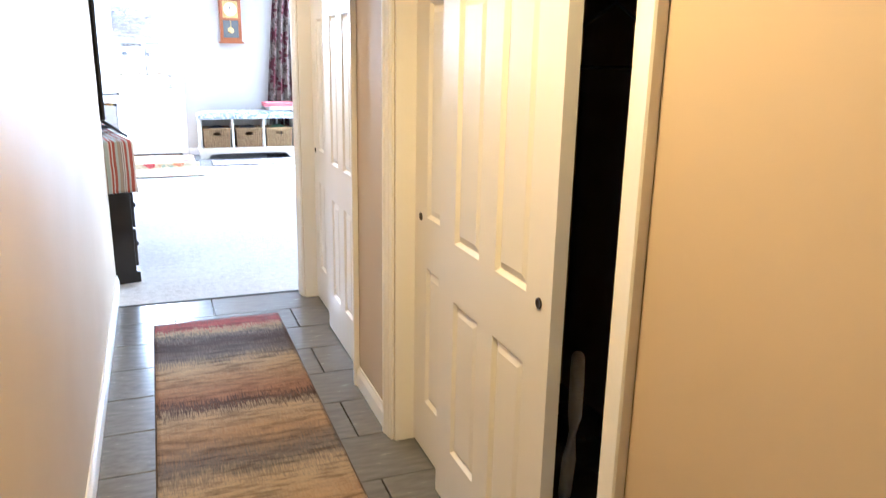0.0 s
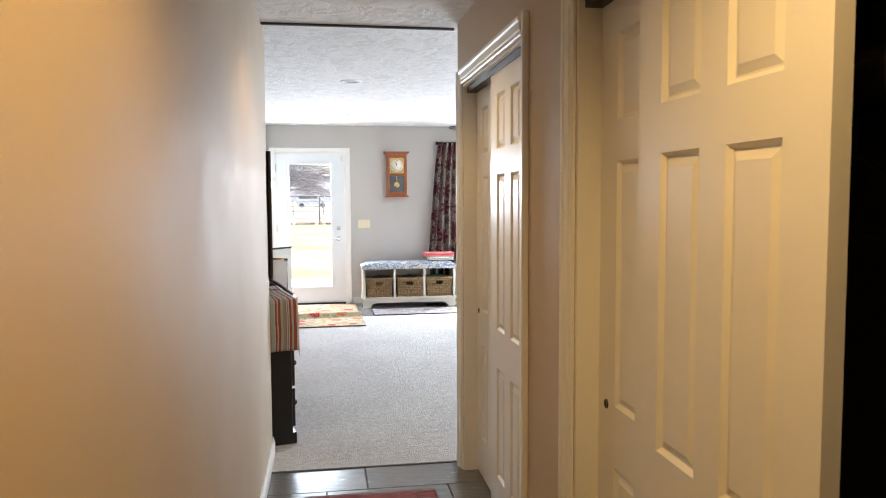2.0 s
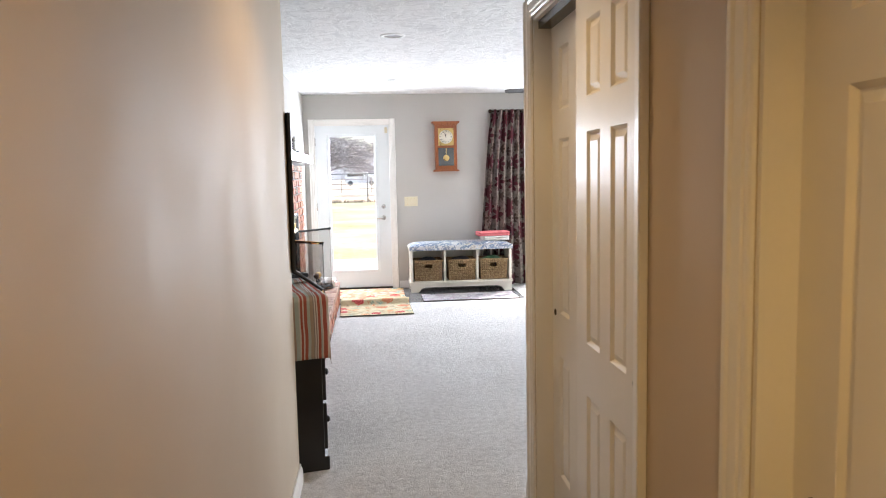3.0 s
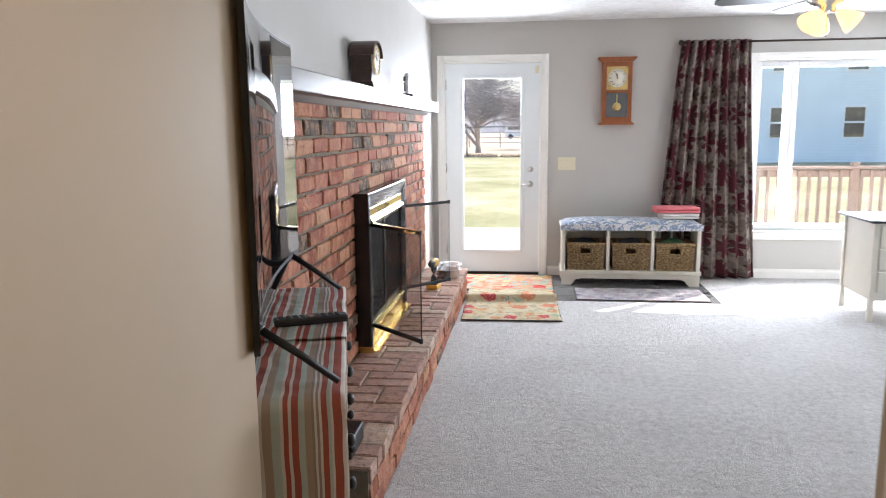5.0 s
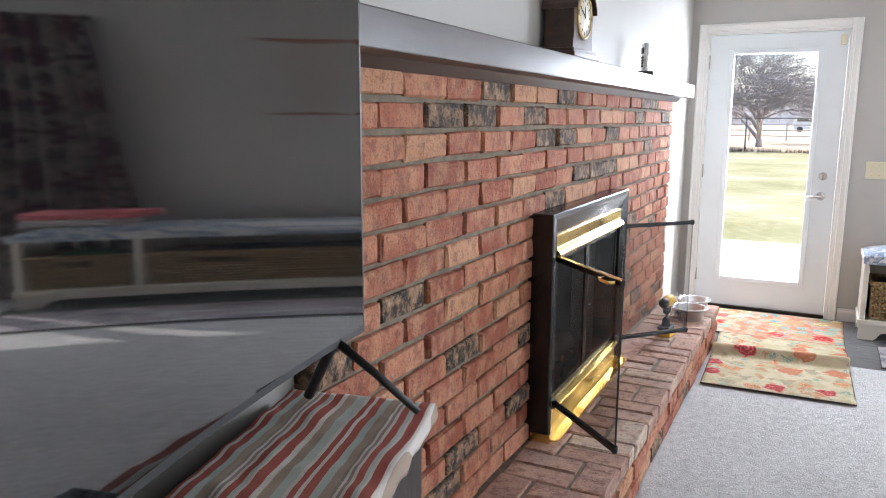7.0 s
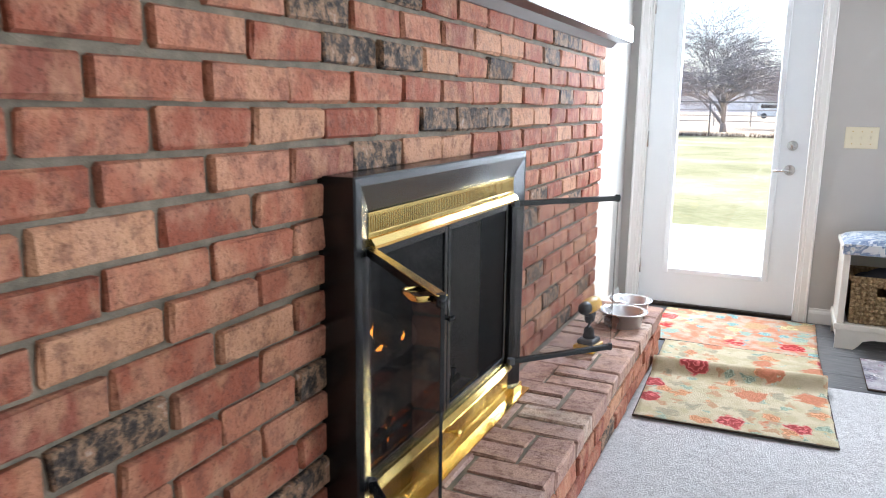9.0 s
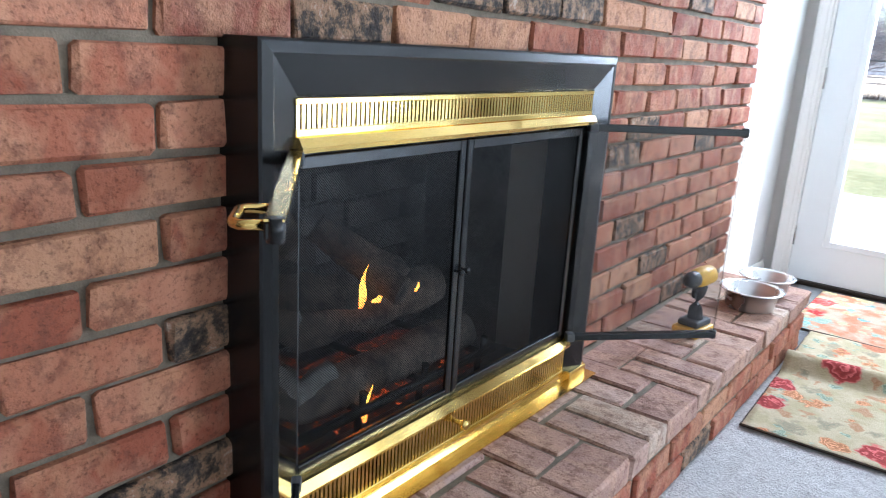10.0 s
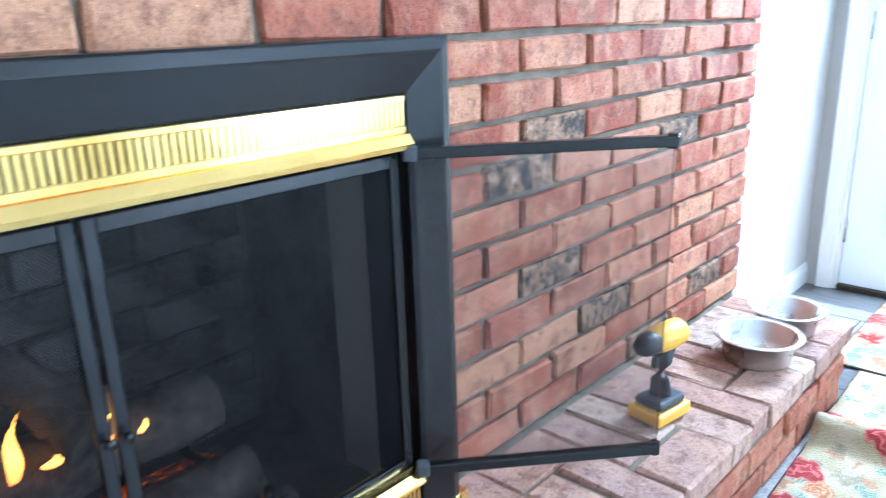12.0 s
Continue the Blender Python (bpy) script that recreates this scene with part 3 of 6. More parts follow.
b_ = bm_lathe([(0.0, 0.034), (0.009, 0.033), (0.0125, 0.026), (0.010, 0.018), (0.006, 0.012), (0.006, 0.0)], 20, None, pose(FX - 0.012, 7.565, 0.312, 0, 90, 0))
part("knob", b_, M_BRASS, fire, "small brass knob")


def mesh_screen_mat():
    k = Mat("woven_wire_screen", (0.006, 0.006, 0.006), 0.5, 0.0, 0.10)
    co = k.n("ShaderNodeTexCoord").outputs["Object"]
    sep = k.n("ShaderNodeSeparateXYZ")
    k.l(co, sep.inputs[0])
    waves = []
    for sgn in (1, -1):
        s = k.math("ADD", k.math("MULTIPLY", sep.outputs[1], 640.0), k.math("MULTIPLY", sep.outputs[2], 640.0 * sgn))
        waves.append(k.math("GREATER_THAN", k.math("ABSOLUTE", k.math("SINE", s)), 0.89))
    k.l(k.math("SUBTRACT", 1.0, k.math("MULTIPLY", k.math("SUBTRACT", 1.0, waves[0]), k.math("SUBTRACT", 1.0, waves[1]))), k.b.inputs["Alpha"])
    return k.m


M_SCREEN = mesh_screen_mat()
SX = -0.635
for y0, y1 in ((IY0 + 0.005, 7.557), (7.563, IY1 - 0.005)):
    sc = part("screen_frame", bm_box(SX, y0, 0.372, SX + 0.010, y0 + 0.018, 0.926, 0.002), M_BLACK, fire, "black frame of the wire screen")
    part("stile", bm_box(SX, y1 - 0.018, 0.372, SX + 0.010, y1, 0.926, 0.002), M_BLACK, sc)
    part("rail", bm_box(SX, y0 + 0.018, 0.372, SX + 0.010, y1 - 0.018, 0.390, 0.002), M_BLACK, sc)
    part("rail", bm_box(SX, y0 + 0.018, 0.905, SX + 0.010, y1 - 0.018, 0.926, 0.002), M_BLACK, sc)
    g_ = bmesh.new()
    g_.faces.new([g_.verts.new((SX + 0.004, y, z)) for y, z in ((y0 + 0.015, 0.385), (y1 - 0.015, 0.385), (y1 - 0.015, 0.91), (y0 + 0.015, 0.91))])
    part("wire_mesh", g_, M_SCREEN, sc, "woven black wire mesh")
    yk = 7.549 if y0 < 7.3 else 7.571
    part("pull", bm_lathe([(0.0, 0.018), (0.006, 0.017), (0.007, 0.012), (0.003, 0.006), (0.003, 0.0)], 14, None, pose(SX + 0.01, yk, 0.656, 0, 90, 0)), M_BLACK, sc, "tiny round black pull")

# glass doors, both swung open
GL = 0.436
for hinge, free, nm in (((FX - 0.012, 7.108), (-0.290, 6.800), "glass_door"), ((FX - 0.006, 8.045), (-0.325, 8.370), "glass_door")):
    h_, f_ = Vector((*hinge, 0)), Vector((*free, 0))
    d_ = (f_ - h_)
    yaw = math.degrees(math.atan2(d_.y, d_.x))
    L_ = d_.length
    m_ = pose(h_.x, h_.y, 0, 0, 0, yaw)
    b_ = bm_box(0.0, -0.011, 0.920, L_, 0.009, 0.938, 0.002)
    b_.transform(m_)
    gd = part(nm, b_, M_BLACK, fire, "smoked glass door swung open on black rails")
    for z0, z1 in ((0.366, 0.384),):
        b_ = bm_box(0.0, -0.011, z0, L_, 0.009, z1, 0.002)
        b_.transform(m_)
        part("bottom_rail", b_, M_BLACK, gd)
    b_ = bm_box(0.012, -0.0025, 0.384, L_ - 0.004, 0.0025, 0.920, 0.0006)
    b_.transform(m_)
    part("pane", b_, M_SMOKED, gd, "smoked glass pane")
    for z in (0.929, 0.375):
        b_ = bm_box(-0.006, -0.013, z - 0.011, 0.016, 0.011, z + 0.011, 0.002)
        b_.transform(m_)
        part("hinge", b_, M_RUBBER, gd, "small dark metal hinge block")
    b_ = bm_box(L_ - 0.0042, -0.003, 0.384, L_ - 0.002, 0.003, 0.920)
    b_.transform(m_)
    part("glass_edge", b_, M_BLACK if hinge[1] < 7.5 else M_SMOKED, gd, "dark polished edge of the pane")
    for z in (0.929, 0.375):
        b_ = bm_rod((L_ - 0.006, 0, z - 0.012), (L_ - 0.006, 0, z + 0.012), 0.009, None, 12)
        b_.transform(m_)
        part("end_cap", b_, M_BLACK, gd)
    side = 1 if nm and hinge[1] < 7.5 else -1
    if side < 0:
        continue
    b_ = tube([(L_ - 0.09, -0.009, 0.93), (L_ - 0.09, -0.035, 0.93), (L_ - 0.08, -0.042, 0.93), (L_ - 0.03, -0.042, 0.93), (L_ - 0.02, -0.035, 0.93), (L_ - 0.02, -0.009, 0.93)], 0.0055, 10)
    b_.transform(m_)
    part("handle", b_, M_BRASS, gd, "brass bar handle")
    if side == 1:
        b_ = bm_box(0.01, -0.0105, 0.9382, L_, 0.0085, 0.9405)
        b_.transform(m_)
        part("brass_cap", b_, M_BRASS, gd, "brass strip on the top rail")

# firebox behind the screens
M_FIREBRICK = varied("sooty_firebrick", (0.012, 0.011, 0.010), (0.22, 0.21, 0.195), 0.9, 5, 90, 0.5)
b_ = bmesh.new()
bm_box(-1.20, FB0 - 0.05, HZTOP - 0.03, -1.14, FB1 + 0.05, 1.06, 0, b_)
bm_box(-1.14, FB0 - 0.05, HZTOP - 0.03, SX - 0.05, FB0, 1.06, 0, b_)
bm_box(-1.14, FB1, HZTOP - 0.03, SX - 0.05, FB1 + 0.05, 1.06, 0, b_)
bm_box(-1.14, FB0, FBZ - 0.01, SX - 0.05, FB1, 1.06, 0, b_)
bm_box(-1.14, FB0, HZTOP - 0.03, SX - 0.04, FB1, HZTOP + 0.04, 0, b_)
part("firebox", b_, M_FIREBRICK, fire, "soot-stained firebrick lining")
rng = random.Random(4)
fb_mesh = brick_mesh("lining_brick", 0.215, 0.02, 0.075, 77, M_FIREBRICK)
for r_ in range(9):
    for c_ in range(5):
        y = FB0 + 0.08 + c_ * 0.225 + (0.11 if r_ % 2 else 0)
        if y < FB1 - 0.05:
            put_piece("lining_brick", fb_mesh, pose(-1.138, y, HZTOP + 0.09 + r_ * 0.083), fire)

# gas logs
M_LOG = varied("charred_ceramic_log", (0.018, 0.015, 0.013), (0.20, 0.155, 0.12), 0.95, 14, 60, 0.45)
M_ASH = varied("ashen_log_end", (0.09, 0.084, 0.075), (0.26, 0.245, 0.22), 0.95, 22, 60, 0.45)


def log_mesh(a, b, r, seed):
    rng = random.Random(seed)
    a, b = Vector(a), Vector(b)
    ps = [a.lerp(b, i / 9) + Vector((rng.uniform(-1, 1), rng.uniform(-1, 1), rng.uniform(-1, 1))) * r * 0.12 for i in range(10)]
    out = tube(ps, [r * rng.uniform(0.88, 1.1) for _ in ps], 14)
    for v in out.verts:
        v.co += noise.noise_vector(v.co * 30) * r * 0.16
    return out


logs = thing("gas_logs", "charred ceramic gas logs burning on a steel grate", "gas logs", pose(0, -0.07, 0.03))
for a, b, r, mt, seed in (((-0.93, 7.20, 0.455), (-0.90, 7.90, 0.47), 0.055, M_LOG, 1), ((-0.79, 7.24, 0.36), (-0.80, 7.90, 0.37), 0.045, M_LOG, 2), ((-0.99, 7.30, 0.56), (-0.83, 7.53, 0.545), 0.040, M_LOG, 3),
                          ((-0.80, 7.255, 0.50), (-0.86, 7.36, 0.53), 0.036, M_ASH, 4), ((-0.97, 7.62, 0.60), (-0.80, 7.66, 0.53), 0.033, M_LOG, 5), ((-0.98, 7.55, 0.66), (-0.84, 7.70, 0.54), 0.035, M_LOG, 6), ((-0.76, 7.28, 0.40), (-0.78, 7.42, 0.42), 0.022, M_ASH, 7)):
    part("log", log_mesh(a, b, r, seed), mt, logs)
gr = part("grate", tube([(-0.72, 7.20, 0.335), (-0.72, 7.93, 0.335)], 0.011, 8), M_BLACK, logs, "steel grate bar")
for y in (7.25, 7.45, 7.65, 7.88):
    part("grate_bar", tube([(-1.02, y, 0.335), (-0.72, y, 0.335), (-0.715, y, 0.38)], 0.009, 8), M_BLACK, gr)
    part("grate_leg", tube([(-0.73, y, 0.335), (-0.73, y, HZTOP + 0.04)], 0.008, 8), M_BLACK, gr)
M_EMBER = Mat("glowing_embers", (0.05, 0.03, 0.02), 0.95)
_e = M_EMBER.ramp(M_EMBER.noise(M_EMBER.coords(), 60, 3, 0.7), [(0.55, (0, 0, 0)), (0.68, (1.0, 0.12, 0.01))])
M_EMBER.l(_e, M_EMBER.b.inputs["Emission Color"])
M_EMBER.b.inputs["Emission Strength"].default_value = 0.4
M_EMBER = M_EMBER.m
b_ = bm_grid(30, 16, lambda u, v: (-0.74 - 0.30 * v, 7.20 + 0.72 * u, HZTOP + 0.055 + 0.045 * math.sin(math.pi * v) + 0.018 * noise.noise(Vector((u * 30, v * 16, 0)))))
part("ember_bed", b_, M_EMBER, logs, "bed of glowing embers")


def flame_mat():
    k = Mat("gas_flame", (0, 0, 0), 1.0, 0, 0.0)
    sep = k.n("ShaderNodeSeparateXYZ")
    k.l(k.n("ShaderNodeTexCoord").outputs["Generated"], sep.inputs[0])
    k.l(k.ramp(sep.outputs[2], [(0.0, (1.0, 0.16, 0.02)), (0.4, (1.0, 0.42, 0.05)), (0.85, (1.0, 0.30, 0.03))]), k.b.inputs["Emission Color"])
    k.b.inputs["Emission Strength"].default_value = 2.4
    return k.m


M_FLAME = flame_mat()


def flame(x, y, z, w, h, lean, seed):
    rng = random.Random(seed)

    def fn(u, v):
        a = 2 * math.pi * u
        r = w * math.sin(math.pi * min(1.0, (v * 0.9 + 0.1)) ** 0.8) * (1 - v) ** 0.35
        wob = 0.25 * w * math.sin(7 * v + seed)
        return (x + 0.45 * r * math.cos(a) + wob * 0.3, y + r * math.sin(a) + lean * v * v + wob, z + h * v)
    return bm_grid(12, 10, fn, None, True)


for i, (x, y, z, w, h, ln) in enumerate(((-0.84, 7.565, 0.50, 0.013, 0.10, 0.02), (-0.83, 7.69, 0.505, 0.009, 0.05, 0.01), (-0.74, 7.48, 0.29, 0.010, 0.085, 0.025), (-0.84, 7.62, 0.50, 0.018, 0.018, 0.0), (-0.83, 7.745, 0.50, 0.008, 0.025, 0.01))):
    part("flame", flame(x, y, z, w, h, ln, i), M_FLAME, logs, "small orange gas flame")

# ---- corner with dresser and television ----


def cloth_mat():
    k = Mat("striped_cotton_cloth", (0.6, 0.55, 0.5), 0.9, 0, 0.2)
    sep = k.n("ShaderNodeSeparateXYZ")
    k.l(k.n("ShaderNodeTexCoord").outputs["Object"], sep.inputs[0])
    s = k.math("FRACT", k.math("MULTIPLY", k.math("ADD", sep.outputs[0], k.math("MULTIPLY", k.noise(k.coords(), 4, 2), 0.02)), 5.6))
    tan, red, aqua, wht, grey = (0.40, 0.31, 0.245), (0.38, 0.105, 0.08), (0.46, 0.52, 0.48), (0.66, 0.61, 0.56), (0.30, 0.25, 0.225)
    base = k.ramp(s, [(0.0, red), (0.10, wht), (0.16, tan), (0.26, aqua), (0.36, wht), (0.40, red), (0.46, wht), (0.50, red), (0.58, aqua), (0.66, tan), (0.74, grey), (0.77, wht), (0.80, grey), (0.83, wht), (0.86, red), (0.93, aqua), (0.97, wht)], True)
    weave = k.noise(k.coords(), 600, 2)
    k.colour(k.mix(0.5, base, k.ramp(weave, [(0.3, (0.6, 0.6, 0.6)), (0.7, (1, 1, 1))]), "MULTIPLY"))
    k.bump(k.math("ADD", weave, k.math("MULTIPLY", k.noise(k.coords(), 18, 3), 2.0)), 0.5, 0.003)
    return k.m


M_CLOTH = cloth_mat()
DY = 14.5
DM = pose(-0.155, 4.72, 0, 0, 0, DY)
dresser = thing("dresser", "black-stained wooden dresser with round knobs under a striped cloth", "dresser", DM)
DL, DD, DH = 1.05, 0.30, 0.865
part("carcass", bm_box(-DD, 0.0, 0.06, -0.018, DL, DH - 0.025, 0.003), M_DARKWOOD, dresser)
part("top", bm_box(-DD, -0.012, DH - 0.025, 0.012, DL + 0.012, DH, 0.005, None, 2), M_DARKWOOD, dresser)
part("plinth", bm_box(-DD, 0.0, 0.0, 0.004, DL, 0.07, 0.004), M_DARKWOOD, dresser)
rows_ = ((0.10, 0.33), (0.345, 0.575), (0.59, 0.825))
for z0, z1 in rows_:
    for c_ in range(2):
        y0 = 0.02 + c_ * 0.51
        dr = part("drawer", bm_box(-0.02, y0, z0, 0.002, y0 + 0.495, z1, 0.004, None, 2), M_DARKWOOD, dresser)
        for ky in (0.11, 0.385):
            part("knob", bm_lathe([(0.0, 0.036), (0.010, 0.035), (0.0165, 0.028), (0.0165, 0.022), (0.010, 0.015), (0.006, 0.009), (0.007, 0.0)], 18, None, pose(0.0, y0 + ky, (z0 + z1) / 2, 0, 90, 0)), M_DARKWOOD, dr, "round black knob")


def drape(name, y0, y1, xb, over, drop_near, z, seed, label):
    """A cloth laid on the dresser top, hanging over the front edge and maybe the near end."""
    cl = thing(name, label, "cloth", DM)

    def fn(u, v):
        y = y0 + (y1 - y0) * v
        s = (0 - xb + over) * u
        flat = 0 - xb + 0.016
        wob = noise.noise(Vector((s * 9, y * 9, seed)))
        fine = noise.noise(Vector((s * 26, y * 22, seed + 5)))
        if s < flat:
            x, zz = xb + s, z + 0.009 * max(0, wob) + 0.005 * fine
        else:
            q = (s - flat)
            x, zz = 0.016 + 0.004 * wob + 0.05 * q, z - q + 0.012 * fine * (q > 0)
        if drop_near and v < 0.22:
            q = (0.22 - v) / 0.22 * drop_near
            y = y0 + (y1 - y0) * 0.22 - 0.012 - 0.012 * wob - 0.03 * q
            zz = min(zz, z - q) if s < flat else zz - q
        return (x, y, zz)
    sheet = bm_grid(46, 70, fn)
    ob = part("sheet", sheet, M_CLOTH, cl)
    so = ob.modifiers.new("thickness", "SOLIDIFY")
    so.thickness, so.offset = 0.003, 1.0
    return cl


drape("table_runner", -0.173, 0.56, -DD + 0.01, 0.05, 0.30, DH + 0.004, 3, "striped red and aqua cotton cloth draped over the dresser end")
drape("table_runner", 0.42, 1.075, -DD + 0.01, 0.045, 0.0, DH + 0.012, 9, "striped red and aqua cotton cloth spread on the dresser")

M_TVSCREEN = varied("dark_tv_screen", (0.008, 0.008, 0.009), (0.010, 0.010, 0.011), 0.03, 2, 10, 0.0, 0.0, 0.9, rough2=0.035)
M_TVSCREEN.node_tree.nodes["Principled BSDF"].inputs["IOR"].default_value = 1.8
TVM = pose(-0.572, 5.763, 0, 0, 0, DY)
tv = thing("television", "curved black television with a glossy dark screen on splayed feet", "television", TVM)
TW, TZ0, TZ1 = 1.25, 1.005, 1.722
RAD = 4.3


def curved(x0, x1, y0, y1, z0, z1):
    """A slab bent about an upright axis in front of it, as the panel is."""
    def sag(y):
        c = y + TW / 2
        return -((TW / 2) ** 2 - c * c) / (2 * RAD)
    out = bmesh.new()
    for xa in (x0, x1):
        bm_grid(40, 1, lambda u, v, xa=xa: (xa + sag(y0 + (y1 - y0) * u), y0 + (y1 - y0) * u, z0 + (z1 - z0) * v), out)
    for za in (z0, z1):
        bm_grid(40, 1, lambda u, v, za=za: (x0 + (x1 - x0) * v + sag(y0 + (y1 - y0) * u), y0 + (y1 - y0) * u, za), out, False, False)
    for ya in (y0, y1):
        bm_grid(1, 1, lambda u, v, ya=ya: (x0 + (x1 - x0) * u + sag(ya), ya, z0 + (z1 - z0) * v), out, False, False)
    bmesh.ops.remove_doubles(out, verts=out.verts, dist=1e-5)
    bmesh.ops.recalc_face_normals(out, faces=out.faces)
    for e in out.edges:
        e.smooth = len(e.link_faces) == 2 and e.calc_face_angle() < 0.5
    return out


part("back_shell", curved(-0.045, -0.012, -TW + 0.14, -0.03, TZ0 + 0.02, TZ1 - 0.03), M_PLASTIC, tv)
part("bezel", curved(-0.012, 0.0, -TW, 0.0, TZ0, TZ1), M_PLASTIC, tv, "thin black bezel")
part("screen", curved(0.0, 0.0015, -TW + 0.008, -0.008, TZ0 + 0.014, TZ1 - 0.008), M_TVSCREEN, tv, "glossy dark curved screen mirroring the room")
for yy in (-0.10, -TW + 0.18):
    b_ = tube([(-0.02, yy, TZ0 + 0.005), (0.06, yy - 0.008, TZ0 - 0.05), (0.145, yy - 0.018, DH + 0.026)], [0.010, 0.009, 0.008], 4)
    part("foot", b_, M_PLASTIC, tv, "slim black splayed foot")
    b_ = tube([(-0.02, yy, TZ0 + 0.02), (-0.045, yy, TZ0 - 0.03), (-0.085, yy, DH + 0.03)], [0.012, 0.011, 0.010], 8)
    part("foot", b_, M_PLASTIC, tv, "slim black splayed foot")

remote = thing("remote_control", "black remote control lying on the striped cloth", "remote control", pose(-0.37, 5.235, DH + 0.022, 0, 0, 25))
part("case", bm_box(-0.105, -0.022, 0, 0.105, 0.022, 0.022, 0.006, None, 2), M_PLASTIC, remote)
for i in range(9):
    for j in range(3):
        if i in (4,):
            continue
        part("button", bm_box(-0.09 + i * 0.02, -0.015 + j * 0.0115, 0.022, -0.078 + i * 0.02, -0.008 + j * 0.0115, 0.0245, 0.001), M_RUBBER, remote)
part("ring_button", bm_box(-0.012, -0.015, 0.022, 0.010, 0.015, 0.0245, 0.003), M_CHROME, remote, "silver navigation pad")
speaker = thing("subwoofer", "low black box standing on the hearth end", "speaker", pose(-0.45, 5.82, HZTOP + 0.004))
part("cabinet", bm_box(-0.06, -0.10, 0, 0.06, 0.10, 0.07, 0.006, None, 2), M_PLASTIC, speaker)
part("top_plate", bm_box(-0.055, -0.095, 0.07, 0.055, 0.095, 0.073, 0.001), M_BLACK, speaker)

# ---- on the mantel ----
M_WALNUT = varied("dark_walnut", (0.035, 0.016, 0.010), (0.085, 0.040, 0.024), 0.28, 9, 60, 0.1, stretch=(2, 12, 2))
M_OAK = varied("honey_oak", (0.22, 0.058, 0.014), (0.33, 0.105, 0.03), 0.32, 9, 60, 0.12, stretch=(6, 6, 1))
M_DIAL = varied("ivory_dial", (0.72, 0.68, 0.58), (0.76, 0.72, 0.63), 0.4, 9, 100, 0.0)
M_INK = varied("black_print", (0.012, 0.012, 0.012), (0.02, 0.02, 0.02), 0.6, 9, 100, 0.0)
M_GILT = varied("antique_gilt", (0.55, 0.40, 0.16), (0.66, 0.50, 0.22), 0.25, 9, 100, 0.0, 1.0)


def dial(parent, m, r, numerals, hours, mins):
    b_ = bm_lathe([(0.0, 0.002), (r, 0.002), (r, 0.0)], 40, None, m)
    d = part("dial", b_, M_DIAL, parent, "pale round clock dial with black numerals")
    b_ = bm_lathe([(r - 0.002, 0.0), (r - 0.001, 0.006), (r + 0.003, 0.007), (r + 0.006, 0.0)], 40, None, m)
    part("bezel_ring", b_, M_GILT, d, "gilt dial ring")
    for i in range(12):
        a = math.radians(30 * i)
        if numerals:
            cu = bpy.data.curves.new("numeral", "FONT")
            cu.body = ("XII", "I", "II", "III", "IV", "V", "VI", "VII", "VIII", "IX", "X", "XI")[i]
            cu.size, cu.align_x, cu.align_y, cu.extrude = r * 0.26, "CENTER", "CENTER", 0.0004
            tmp = new("numeral_curve", cu)
            me = bpy.data.meshes.new_from_object(tmp)
            bpy.data.objects.remove(tmp)
            me.transform(m @ pose(r * 0.78 * math.sin(a), r * 0.78 * math.cos(a), 0.003))
            me.materials.append(M_INK)
            ob = new("numeral", me)
            ob.parent = d
        else:
            b_ = bm_box(-0.002, r * 0.70, 0.002, 0.002, r * 0.88, 0.003)
            b_.transform(m @ pose(0, 0, 0, 0, 0, -30 * i))
            part("hour_mark", b_, M_INK, d)
    for nm, ang, ln, w in (("hour_hand", hours * 30, 0.5, 0.004), ("minute_hand", mins * 6, 0.78, 0.003)):
        b_ = bm_prism([(-w, -0.1 * r), (w, -0.1 * r), (w * 0.8, r * ln * 0.7), (0, r * ln), (-w * 0.8, r * ln * 0.7)], 0.0012, "z", 0.004)
        b_.transform(m @ pose(0, 0, 0, 0, 0, -ang))
        part(nm, b_, M_INK, d)
    return d


mc = thing("mantel_clock", "dark walnut arched mantel clock with a pale dial", "clock", pose(-0.655, 7.30, 1.656, 0, 0, 0))
# the clock's face looks towards the far door, along +y
b_ = bm_box(-0.074, -0.16, 0.0, 0.074, 0.16, 0.018, 0.003, None, 2)
part("base", b_, M_WALNUT, mc)
part("plinth", bm_box(-0.066, -0.145, 0.018, 0.066, 0.145, 0.032, 0.004, None, 2), M_WALNUT, mc)
arch = [(-0.125, 0.032), (0.125, 0.032), (0.112, 0.09), (0.118, 0.17)] + [(0.118 * math.cos(a), 0.17 + 0.075 * math.sin(a)) for a in [math.pi * i / 14 for i in range(1, 14)]] + [(-0.118, 0.17), (-0.112, 0.09)]
part("case", bm_prism(arch, 0.11, "x", -0.055), M_WALNUT, mc)
hood = [(0.128 * math.cos(a), 0.168 + 0.084 * math.sin(a)) for a in [math.pi * i / 14 for i in range(0, 15)]]
hood += [(0.118 * math.cos(a), 0.168 + 0.074 * math.sin(a)) for a in [math.pi * i / 14 for i in range(14, -1, -1)]]
part("hood", bm_prism(hood, 0.135, "x", -0.065), M_WALNUT, mc, "overhanging arched hood")
dial(mc, pose(0.0565, 0, 0.15, 90, 0, 90), 0.075, False, 11.8, 49)

